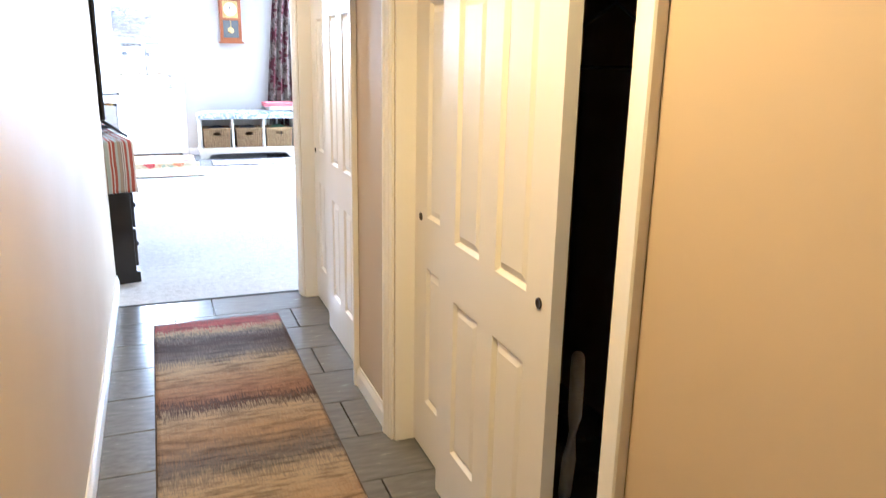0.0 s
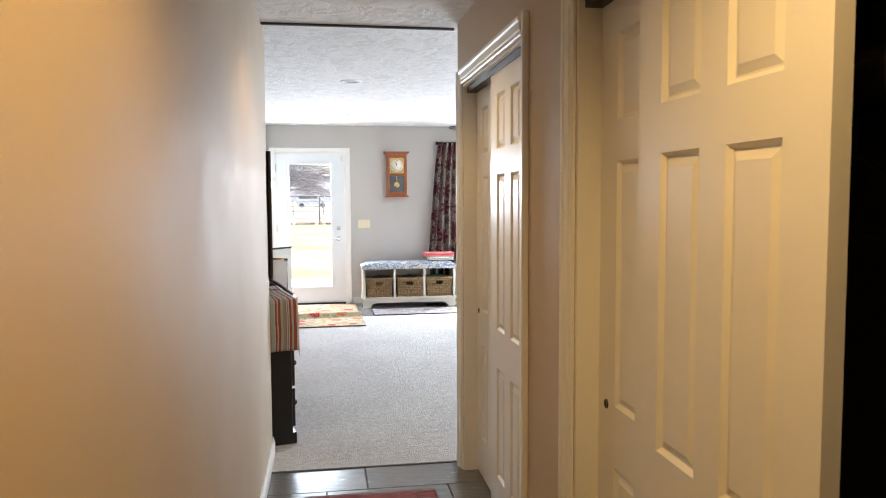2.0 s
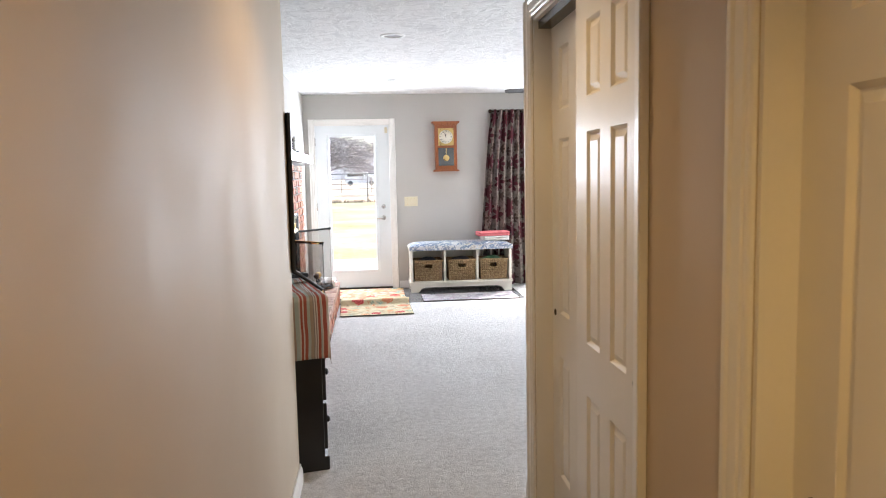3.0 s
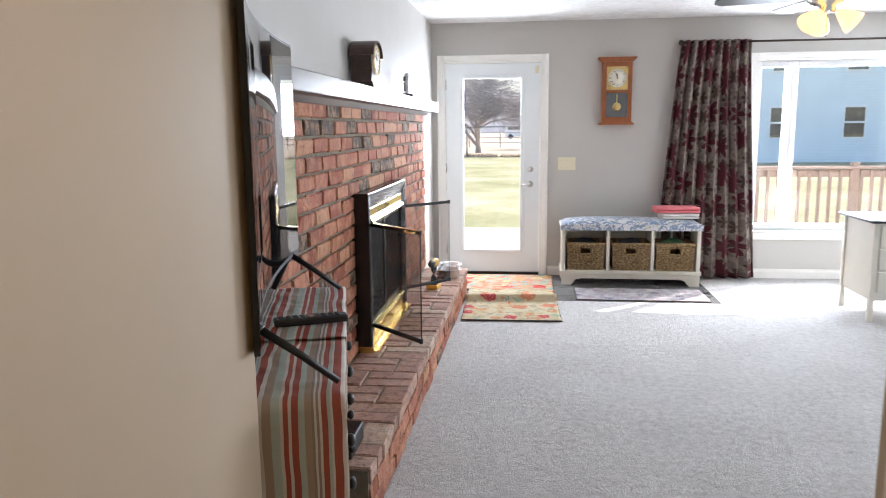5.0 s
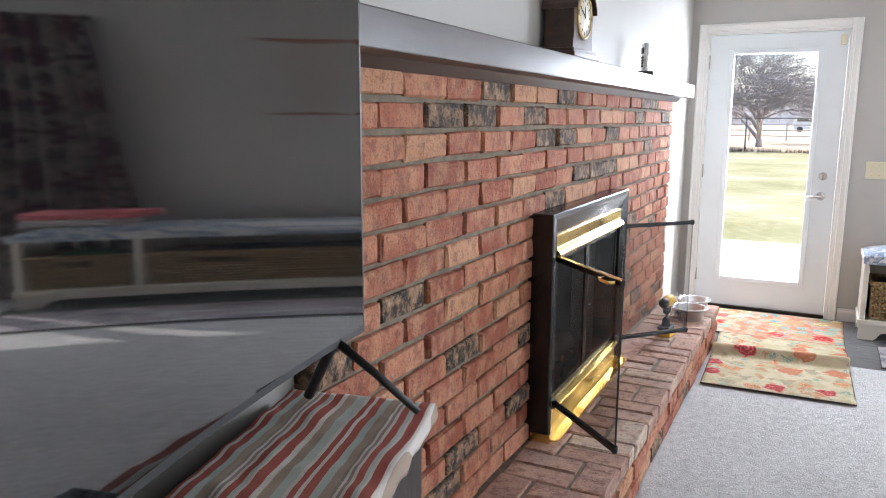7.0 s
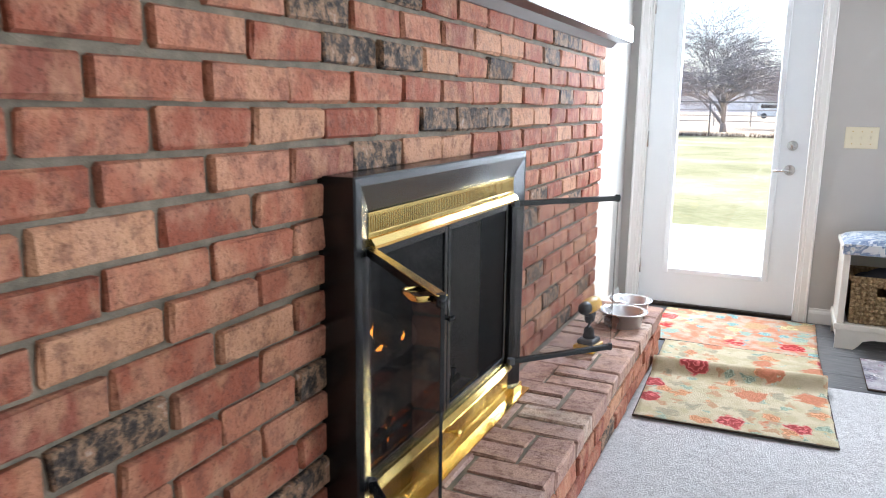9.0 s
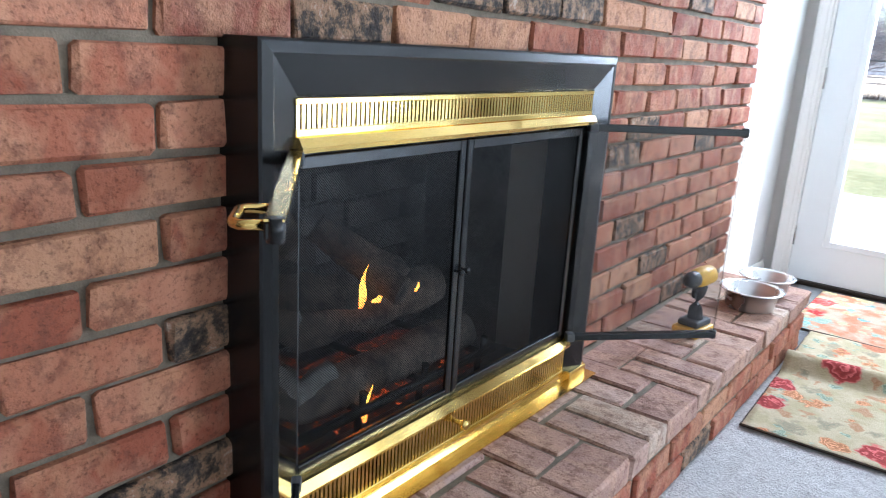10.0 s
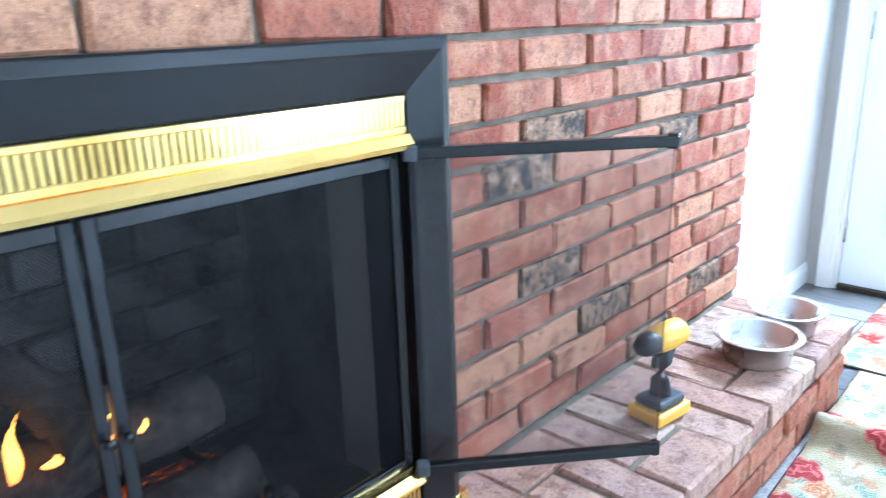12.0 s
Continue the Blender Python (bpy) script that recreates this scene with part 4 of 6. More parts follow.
phone = thing("cordless_phone", "grey cordless telephone handset standing in its cradle", "telephone", pose(-0.66, 8.62, 1.656, 0, 0, -60))
part("cradle", bm_box(-0.035, -0.04, 0, 0.035, 0.04, 0.03, 0.008, None, 2), M_PLASTIC, phone)
hs = part("handset", bm_box(-0.024, -0.014, 0.02, 0.024, 0.014, 0.175, 0.008, None, 2), M_STEEL, phone, "silver grey handset")
part("display", bm_box(-0.017, -0.0165, 0.12, 0.017, -0.013, 0.15, 0.001), M_PLASTIC, hs, "small dark display")
for i in range(4):
    for j in range(3):
        part("key", bm_box(-0.017 + j * 0.012, -0.0165, 0.05 + i * 0.015, -0.008 + j * 0.012, -0.013, 0.060 + i * 0.015, 0.001), M_PLASTIC, hs)

# ---- on the hearth ----
drill = thing("cordless_drill", "yellow and black cordless drill standing on its battery", "drill", pose(-0.487, 8.70, HZTOP + 0.003, 0, 0, -8))
part("battery", bm_box(-0.045, -0.06, 0.0, 0.045, 0.062, 0.030, 0.007, None, 2), M_YELLOW, drill, "yellow battery pack")
part("battery_top", bm_box(-0.036, -0.045, 0.030, 0.036, 0.05, 0.052, 0.008, None, 2), M_RUBBER, drill)
part("grip", tube([(0, 0.005, 0.045), (0, -0.002, 0.09), (0, 0.0, 0.13), (0, 0.008, 0.165)], [0.026, 0.020, 0.021, 0.024], 14), M_RUBBER, drill, "dark rubber grip")
part("trigger", bm_box(-0.007, -0.034, 0.125, 0.007, -0.015, 0.152, 0.004), M_PLASTIC, drill)
b_ = bm_lathe([(0.0, -0.058), (0.022, -0.056), (0.031, -0.045), (0.033, 0.0), (0.031, 0.03), (0.024, 0.045)], 24, None, pose(0, 0.01, 0.192, 90, 0, 0))
part("motor_housing", b_, M_YELLOW, drill, "yellow motor housing")
b_ = bm_lathe([(0.024, 0.045), (0.027, 0.05), (0.026, 0.075), (0.018, 0.095), (0.010, 0.10), (0.0, 0.10)], 24, None, pose(0, 0.01, 0.192, 90, 0, 0))
part("chuck", b_, M_PLASTIC, drill, "black keyless chuck")


def bowl(x, y, r, label):
    bw = thing("pet_bowl", label, "bowl", pose(x, y, HZTOP + 0.002), "pet bowls on the hearth")
    part("shell", bm_lathe([(0.0, 0.002), (r * 0.78, 0.0), (r * 0.80, 0.004), (r * 0.92, r * 0.62), (r * 1.06, r * 0.66), (r * 1.06, r * 0.69), (r * 0.90, r * 0.67), (r * 0.76, 0.010), (0.0, 0.008)], 40), M_STEEL, bw)
    part("rim", tube([(r * 1.06 * math.cos(a), r * 1.06 * math.sin(a), r * 0.675) for a in [2 * math.pi * i / 36 for i in range(36)]], 0.003, 6, None, True), M_STEEL, bw)
    part("water", bm_lathe([(0.0, r * 0.4), (r * 0.84, r * 0.4)], 36), M_GLASS, bw, "water in the bowl")


bowl(-0.43, 9.13, 0.105, "brushed steel pet bowl on the brick hearth")
bowl(-0.44, 9.37, 0.098, "brushed steel pet bowl at the hearth end")

# ---- rugs ----


def floral_mat(name, ground, ground2, a, b, c, scale):
    k = Mat(name, ground, 0.95, 0, 0.15)
    co = k.coords()
    warp = k.n("ShaderNodeVectorMath")
    nz = k.n("ShaderNodeTexNoise", Scale=26.0, Detail=2.0)
    k.l(co, nz.inputs["Vector"])
    sc = k.n("ShaderNodeVectorMath")
    sc.operation = "SCALE"
    k.l(nz.outputs["Color"], sc.inputs[0])
    sc.inputs["Scale"].default_value = 0.085
    k.l(co, warp.inputs[0])
    k.l(sc.outputs[0], warp.inputs[1])
    base = k.mix(k.ramp(k.noise(co, 12, 3), [(0.42, (0, 0, 0)), (0.58, (1, 1, 1))]), ground, ground2)
    for s, col, cut, seed in ((scale * 2.6, c, 0.34, 7.7), (scale * 1.7, b, 0.36, 3.1), (scale, a, 0.33, 0.0)):
        mp = k.n("ShaderNodeMapping")
        mp.inputs["Location"].default_value = (seed, seed * 1.7, 0)
        k.l(warp.outputs[0], mp.inputs[0])
        v = k.n("ShaderNodeTexVoronoi", Scale=s)
        k.l(mp.outputs[0], v.inputs["Vector"])
        d = v.outputs["Distance"]
        on = k.ramp(d, [(cut - 0.03, (1, 1, 1)), (cut + 0.03, (0, 0, 0))])
        petals = k.ramp(k.math("FRACT", k.math("MULTIPLY", d, 9.0)), [(0.3, tuple(x * 0.75 for x in col)), (0.6, col), (0.85, tuple(min(1, x * 1.5 + 0.08) for x in col))])
        tint = k.n("ShaderNodeSeparateColor")
        k.l(v.outputs["Color"], tint.inputs[0])
        petals = k.mix(k.math("MULTIPLY", k.math("GREATER_THAN", tint.outputs[0], 0.5), 0.7), petals, b if col != b else c)
        base = k.mix(k.math("MULTIPLY", on, k.math("GREATER_THAN", tint.outputs[1], 0.22)), base, petals)
    fine = k.noise(co, 260, 2)
    k.colour(k.mix(0.5, base, k.ramp(fine, [(0.3, (0.55,) * 3), (0.65, (1,) * 3)]), "MULTIPLY"))
    k.bump(fine, 0.9, 0.006)
    return k.m


M_RUGA = floral_mat("floral_rug_red", (0.62, 0.26, 0.15), (0.58, 0.45, 0.33), (0.55, 0.06, 0.05), (0.60, 0.50, 0.25), (0.25, 0.42, 0.40), 4.5)
M_RUGB = floral_mat("floral_rug_cream", (0.62, 0.53, 0.36), (0.52, 0.44, 0.27), (0.46, 0.075, 0.07), (0.58, 0.27, 0.13), (0.32, 0.38, 0.28), 5.2)
M_RUGC = floral_mat("grey_pattern_rug", (0.34, 0.31, 0.32), (0.46, 0.43, 0.43), (0.22, 0.20, 0.23), (0.50, 0.46, 0.45), (0.33, 0.24, 0.27), 7.0)
M_RUGEDGE = varied("dark_rug_binding", (0.05, 0.032, 0.022), (0.09, 0.06, 0.04), 0.9, 30, 300, 0.4)


def rug(name, x0, x1, y0, y1, mat, label, lift=0.0, skew=0.0, hump=0.0, z=0.0, ridge=0.9):
    r_ = thing(name, label, "rug", pose(x0, y0, z, 0, 0, skew))
    w, d = x1 - x0, y1 - y0

    def fn(u, v):
        h = 0.010 + lift + 0.0015 * noise.noise(Vector((u * 9, v * 9, x0 * 3))) + hump * math.exp(-((v - ridge - 0.03 * u) / (0.035 if v < ridge + 0.03 * u else 0.09)) ** 2)
        return (w * u + 0.003 * noise.noise(Vector((v * 12, 1, 0))), d * v + 0.003 * noise.noise(Vector((u * 12, 5, 0))), h)
    ob = part("woven_top", bm_grid(30, 90, fn), mat, r_)
    so = ob.modifiers.new("thickness", "SOLIDIFY")
    so.thickness, so.offset = 0.008, -1.0
    part("binding", tube([(0, 0, 0.006 + lift), (w, 0, 0.006 + lift), (w, d, 0.006 + lift), (0, d, 0.006 + lift)], 0.005, 6, None, True), M_RUGEDGE, r_)
    return r_


rug("door_rug", -0.40, 0.44, 9.74, 10.42, M_RUGA, "red floral doormat in front of the garden door", 0, 0)
rug("door_rug", -0.272, 0.478, 8.63, 9.71, M_RUGB, "cream floral rug with red blossoms rucked into a ridge", 0.006, 1.8, 0.062, 0.0, 0.55)
rug("bench_rug", 0.63, 1.72, 9.40, 9.86, M_RUGC, "thin grey patterned rug before the bench", 0, 0)


def runner_mat():
    k = Mat("striped_runner", (0.4, 0.33, 0.25), 0.92, 0, 0.2)
    sep = k.n("ShaderNodeSeparateXYZ")
    k.l(k.n("ShaderNodeTexCoord").outputs["Object"], sep.inputs[0])
    jag = k.noise(k.coords((60, 5, 1)), 3.0, 3, 0.6)
    wide = k.noise(k.coords((2, 2, 1)), 2.0, 2)
    s = k.math("ADD", k.math("MULTIPLY", sep.outputs[1], 0.385), k.math("ADD", k.math("MULTIPLY", jag, 0.13), k.math("MULTIPLY", wide, 0.05)))
    tan, drk, gry, red, crm, rst = (0.36, 0.235, 0.13), (0.07, 0.042, 0.038), (0.15, 0.13, 0.118), (0.30, 0.075, 0.07), (0.43, 0.33, 0.21), (0.32, 0.17, 0.09)
    st = [(0.06, gry), (0.14, tan), (0.22, drk), (0.28, tan), (0.36, crm), (0.42, gry), (0.50, tan), (0.565, crm), (0.60, drk), (0.635, rst), (0.70, tan), (0.755, crm), (0.80, gry), (0.87, drk), (0.905, gry), (0.935, crm), (0.955, red), (0.985, red), (1.0, gry)]
    base = k.ramp(s, st)
    lines = k.ramp(k.noise(k.coords((3.0, 16, 1)), 1.6, 4, 0.7), [(0.36, (0.42, 0.38, 0.36)), (0.50, (0.95, 0.95, 0.95)), (0.66, (1.25, 1.2, 1.1))])
    base = k.mix(0.85, base, lines, "MULTIPLY")
    fine = k.noise(k.coords((1, 3, 1)), 170, 2)
    k.colour(k.mix(0.65, base, k.ramp(fine, [(0.3, (0.5,) * 3), (0.65, (1,) * 3)]), "MULTIPLY"))
    k.bump(fine, 0.8, 0.004)
    return k.m


runner = rug("hall_runner", -0.085, 0.555, 1.55, 3.90, runner_mat(), "striped runner rug in tan, brown and faded red", 0, 0, 0, -0.008)

# ---- garden door ----
dtrim = thing("door_1_trim", "white casing round the garden door", "door casing", kind="structure")
for nm, a, b, inw in (("jamb_casing", (DX0, FW, 0), (DX0, FW, DZ + 0.066), (1, 0, 0)), ("jamb_casing", (DX1, FW, 0), (DX1, FW, DZ + 0.066), (-1, 0, 0)), ("head_casing", (DX0, FW, DZ), (DX1, FW, DZ), (0, 0, -1))):
    b_ = bmesh.new()
    casing_run(a, b, (0, -1, 0), inw, b_, 0.066)
    part(nm, b_, M_TRIM, dtrim)
part("jamb", bm_box(DX0 - 0.001, FW, 0, DX0 + 0.012, FW + 0.15, DZ), M_TRIM, dtrim)
part("jamb", bm_box(DX1 - 0.012, FW, 0, DX1 + 0.001, FW + 0.15, DZ), M_TRIM, dtrim)
part("head_jamb", bm_box(DX0, FW, DZ - 0.012, DX1, FW + 0.15, DZ + 0.001), M_TRIM, dtrim)
part("threshold", bm_box(DX0 + 0.012, FW - 0.01, 0.0, DX1 - 0.012, FW + 0.15, 0.022, 0.003), M_BRONZE, dtrim, "dark metal threshold")
door1 = thing("door_1", "closed white garden door with one tall glass pane", "door", kind="structure")
PX0, PX1, PZ0, PZ1 = -0.425, 0.130, 0.245, 1.905
SY = FW + 0.012
b_ = bmesh.new()
bm_box(DX0 + 0.014, SY, 0.024, PX0, SY + 0.044, DZ - 0.014, 0, b_)
bm_box(PX1, SY, 0.024, DX1 - 0.014, SY + 0.044, DZ - 0.014, 0, b_)
bm_box(PX0, SY, 0.024, PX1, SY + 0.044, PZ0, 0, b_)
bm_box(PX0, SY, PZ1, PX1, SY + 0.044, DZ - 0.014, 0, b_)
part("slab", b_, M_DOORWHITE, door1)
b_ = bmesh.new()
for x0, z0, x1, z1 in ((PX0 - 0.03, PZ0 - 0.03, PX0 + 0.004, PZ1 + 0.03), (PX1 - 0.004, PZ0 - 0.03, PX1 + 0.03, PZ1 + 0.03), (PX0 + 0.004, PZ0 - 0.03, PX1 - 0.004, PZ0 + 0.004), (PX0 + 0.004, PZ1 - 0.004, PX1 - 0.004, PZ1 + 0.03)):
    bm_box(x0, SY - 0.012, z0, x1, SY + 0.002, z1, 0.004, b_)
part("pane_frame", b_, M_DOORWHITE, door1, "raised moulding round the pane")
pn = part("pane", bm_box(PX0 + 0.001, SY + 0.018, PZ0 + 0.001, PX1 - 0.001, SY + 0.022, PZ1 - 0.001), M_GLASS, door1, "clear glass pane")
pn.visible_shadow = False
part("deadbolt", bm_lathe([(0.0, 0.022), (0.010, 0.022), (0.012, 0.014), (0.026, 0.010), (0.029, 0.0)], 28, None, pose(0.226, SY, 1.035, 90, 0, 0)), M_CHROME, door1, "round nickel deadbolt")
rs = part("lever_rose", bm_lathe([(0.0, 0.03), (0.012, 0.03), (0.013, 0.014), (0.028, 0.010), (0.031, 0.0)], 28, None, pose(0.222, SY, 0.893, 90, 0, 0)), M_CHROME, door1, "nickel rose of the lever")
part("lever", tube([(0.222, SY - 0.03, 0.893), (0.222, SY - 0.05, 0.893), (0.20, SY - 0.056, 0.895), (0.15, SY - 0.052, 0.888), (0.125, SY - 0.05, 0.884)], [0.009, 0.009, 0.009, 0.007, 0.006], 12), M_CHROME, rs, "nickel lever handle")
for z in (0.25, 1.05, 1.85):
    part("hinge", bm_rod((DX0 + 0.013, SY - 0.004, z - 0.05), (DX0 + 0.013, SY - 0.004, z + 0.05), 0.007, None, 12), M_CHROME, door1, "door hinge")
part("door_sensor", bm_box(0.262, SY - 0.014, 1.945, 0.296, SY - 0.0005, 2.015, 0.003), M_IVORY, door1, "small white alarm contact")
sw = thing("light_switch", "ivory triple light switch plate on the wall", "light switch", pose(0.570, FW, 1.090))
part("plate", bm_box(-0.083, -0.007, -0.060, 0.083, -0.0005, 0.060, 0.003, None, 2), M_IVORY, sw)
for i in (-1, 0, 1):
    part("toggle", bm_box(i * 0.046 - 0.005, -0.017, -0.006, i * 0.046 + 0.005, -0.006, 0.012, 0.002), M_IVORY, sw)
    for z in (-0.034, 0.034):
        part("screw", bm_lathe([(0.0, 0.0015), (0.003, 0.001), (0.0035, 0.0)], 10, None, pose(i * 0.046, -0.007, z, 90, 0, 0)), M_GILT, sw)

# ---- wall clock ----
wc = thing("wall_clock", "honey oak pendulum wall clock with square dial", "clock", pose(1.015, FW, 1.455))
part("case", bm_box(-0.135, -0.10, 0.02, 0.135, -0.0005, 0.575, 0.004), M_OAK, wc)
part("cornice", bm_prism([(-0.14, 0.570), (0.14, 0.570), (0.150, 0.585), (0.158, 0.590), (0.172, 0.603), (0.172, 0.615), (-0.172, 0.615), (-0.172, 0.603), (-0.158, 0.590), (-0.150, 0.585)], 0.125, "y", -0.1255), M_OAK, wc, "moulded oak cornice")
part("base_moulding", bm_prism([(-0.160, 0.0), (0.160, 0.0), (0.160, 0.010), (0.145, 0.024), (-0.145, 0.024), (-0.160, 0.010)], 0.12, "y", -0.1205), M_OAK, wc, "moulded oak base")
for x0, x1 in ((-0.135, -0.098), (0.098, 0.135)):
    part("door_stile", bm_box(x0, -0.112, 0.025, x1, -0.1, 0.570, 0.003), M_OAK, wc)
for z0, z1 in ((0.025, 0.070), (0.292, 0.318), (0.532, 0.570)):
    part("door_rail", bm_box(-0.098, -0.111, z0, 0.098, -0.1, z1, 0.003), M_OAK, wc)
part("dial_plate", bm_box(-0.096, -0.104, 0.320, 0.096, -0.1003, 0.530), M_GILT, wc, "square brass dial plate")
dial(wc, pose(0, -0.104, 0.425, 90, 0, 0), 0.086, True, 11.9, 57)
part("lower_pane", bm_box(-0.096, -0.103, 0.072, 0.096, -0.1003, 0.290), M_TVSCREEN, wc, "dark glass before the pendulum")
part("pendulum_rod", bm_box(-0.004, -0.108, 0.175, 0.004, -0.104, 0.285), M_GILT, wc)
part("pendulum_bob", bm_lathe([(0.0, 0.009), (0.025, 0.008), (0.038, 0.003), (0.039, 0.0)], 30, None, pose(0, -0.104, 0.165, 90, 0, 0)), M_GILT, wc, "round brass pendulum bob")

# ---- window and curtain ----
M_VINYL = varied("white_window_vinyl", (0.80, 0.81, 0.81), (0.84, 0.85, 0.85), 0.35, 4, 100, 0.0)
win = thing("window_1", "wide white window over the garden deck", "window", kind="structure")
b_ = bmesh.new()
casing_run((WX0, FW, WZ0), (WX0, FW, WZ1 + 0.07), (0, -1, 0), (1, 0, 0), b_, 0.07)
part("casing", b_, M_TRIM, win)
b_ = bmesh.new()
casing_run((WX1, FW, WZ0), (WX1, FW, WZ1 + 0.07), (0, -1, 0), (-1, 0, 0), b_, 0.07)
part("casing", b_, M_TRIM, win)
b_ = bmesh.new()
casing_run((WX0, FW, WZ1), (WX1, FW, WZ1), (0, -1, 0), (0, 0, -1), b_, 0.07)
part("casing", b_, M_TRIM, win)
part("sill", bm_box(WX0 - 0.08, FW - 0.05, WZ0 - 0.025, WX1 + 0.08, FW + 0.15, WZ0, 0.006, None, 2), M_TRIM, win)
part("apron", bm_box(WX0 - 0.06, FW - 0.016, WZ0 - 0.09, WX1 + 0.06, FW - 0.001, WZ0 - 0.025, 0.003), M_TRIM, win)
for x0, x1 in ((WX0, 2.60), (2.60, 3.95), (3.95, WX1)):
    fr = bmesh.new()
    for a in ((x0, WZ0, x0 + 0.05, WZ1), (x1 - 0.05, WZ0, x1, WZ1), (x0 + 0.05, WZ0, x1 - 0.05, WZ0 + 0.055), (x0 + 0.05, WZ1 - 0.055, x1 - 0.05, WZ1)):
        bm_box(a[0], FW + 0.03, a[1], a[2], FW + 0.10, a[3], 0.004, fr)
    f_ob = part("sash", fr, M_VINYL, win, "white vinyl sash")
    pn = part("pane", bm_box(x0 + 0.049, FW + 0.06, WZ0 + 0.054, x1 - 0.049, FW + 0.065, WZ1 - 0.054), M_GLASS, f_ob, "clear window glass")
    pn.visible_shadow = False
rodc = thing("curtain_rod", "dark metal curtain rod with a round finial", "curtain rod")
part("rod", bm_rod((1.60, FW - 0.10, 2.185), (5.0, FW - 0.10, 2.185), 0.0095), M_BRONZE, rodc)
part("finial", bm_lathe([(0.0, 0.05), (0.018, 0.045), (0.026, 0.028), (0.018, 0.010), (0.010, 0.0)], 20, None, pose(1.60, FW - 0.10, 2.185, 0, -90, 0)), M_BRONZE, rodc, "rounded finial")
part("bracket", bm_box(1.70, FW - 0.105, 2.17, 1.72, FW - 0.001, 2.19), M_BRONZE, rodc)


def curtain_mat():
    k = Mat("leaf_print_curtain", (0.25, 0.2, 0.18), 0.85, 0, 0.25)
    uv = k.n("ShaderNodeUVMap").outputs[0]
    base = k.mix(k.ramp(k.noise(uv, 26, 2), [(0.45, (0, 0, 0)), (0.55, (1, 1, 1))]), (0.17, 0.135, 0.118), (0.25, 0.205, 0.175))
    # dark stems and olive leaves, then large wine-red star leaves
    for sc, lobes, cut, col, ofs in ((5.0, 6.0, 0.33, (0.075, 0.048, 0.038), 0.37), (3.4, 7.0, 0.40, (0.085, 0.018, 0.025), 0.0)):
        mp = k.n("ShaderNodeMapping")
        mp.inputs["Scale"].default_value = (sc, sc, 1)
        mp.inputs["Location"].default_value = (ofs, ofs * 1.9, 0)
        k.l(uv, mp.inputs[0])
        v = k.n("ShaderNodeTexVoronoi", Scale=1.0, Randomness=0.55)
        v.voronoi_dimensions = "2D"
        k.l(mp.outputs[0], v.inputs["Vector"])
        dv = k.n("ShaderNodeVectorMath")
        dv.operation = "SUBTRACT"
        k.l(mp.outputs[0], dv.inputs[0])
        k.l(v.outputs["Position"], dv.inputs[1])
        sp = k.n("ShaderNodeSeparateXYZ")
        k.l(dv.outputs[0], sp.inputs[0])
        ang = k.math("ARCTAN2", sp.outputs[1], sp.outputs[0])
        petal = k.math("ADD", 0.35, k.math("MULTIPLY", k.math("ABSOLUTE", k.math("COSINE", k.math("MULTIPLY", ang, lobes / 2))), 0.65))
        on = k.math("LESS_THAN", k.math("DIVIDE", v.outputs["Distance"], petal), cut)
        base = k.mix(on, base, col)
    k.colour(k.mix(0.4, base, k.ramp(k.noise(uv, 260, 2), [(0.3, (0.6,) * 3), (0.7, (1,) * 3)]), "MULTIPLY"))
    return k.m


M_CURTAIN = curtain_mat()
cur = thing("curtain", "floor-length curtain with wine-red leaves on taupe", "curtain")
NU, NV = 180, 40


def curtain_pt(u, v):
    top0, top1, bot0, bot1 = 1.585, 2.19, 1.40, 2.335
    x0, x1 = top0 + (bot0 - top0) * v ** 0.8, top1 + (bot1 - top1) * v ** 1.3
    ph = 2 * math.pi * 8.5 * u + 0.9 * noise.noise(Vector((u * 5, v * 1.5, 2)))
    amp = 0.034 + 0.022 * v
    return (x0 + (x1 - x0) * u + 0.012 * math.sin(2 * ph) * v, FW - 0.10 + amp * math.sin(ph) - 0.015 * v, 2.205 - 2.185 * v)


cb = bm_grid(NU, NV, curtain_pt)
me = bpy.data.meshes.new("panel")
uvl = cb.loops.layers.uv.new("uv")
cb.verts.index_update()
for f in cb.faces:
    for lp in f.loops:
        i = lp.vert.index
        lp[uvl].uv = ((i // (NV + 1)) / NU * 1.5, (i % (NV + 1)) / NV * 2.2)
cb.to_mesh(me)
cb.free()
me.materials.append(M_CURTAIN)
cu_ = new("panel", me)
cu_.parent = cur
so_ = cu_.modifiers.new("thickness", "SOLIDIFY")
so_.thickness = 0.004

# ---- storage bench ----
M_CREAM = varied("cream_painted_wood", (0.66, 0.62, 0.53), (0.72, 0.68, 0.59), 0.45, 6, 90, 0.08)


def cushion_mat():
    k = Mat("blue_brushstroke_fabric", (0.7, 0.7, 0.7), 0.9, 0, 0.2)
    a = k.noise(k.coords((3, 9, 3)), 2.6, 5, 0.6, 1.6)
    k.colour(k.ramp(a, [(0.32, (0.66, 0.66, 0.64)), (0.43, (0.60, 0.62, 0.63)), (0.47, (0.14, 0.19, 0.30)), (0.54, (0.32, 0.38, 0.46)), (0.58, (0.68, 0.68, 0.66)), (0.66, (0.48, 0.44, 0.36)), (0.72, (0.2, 0.26, 0.36))]))
    k.bump(k.noise(k.coords(), 300, 2), 0.3, 0.002)
    return k.m


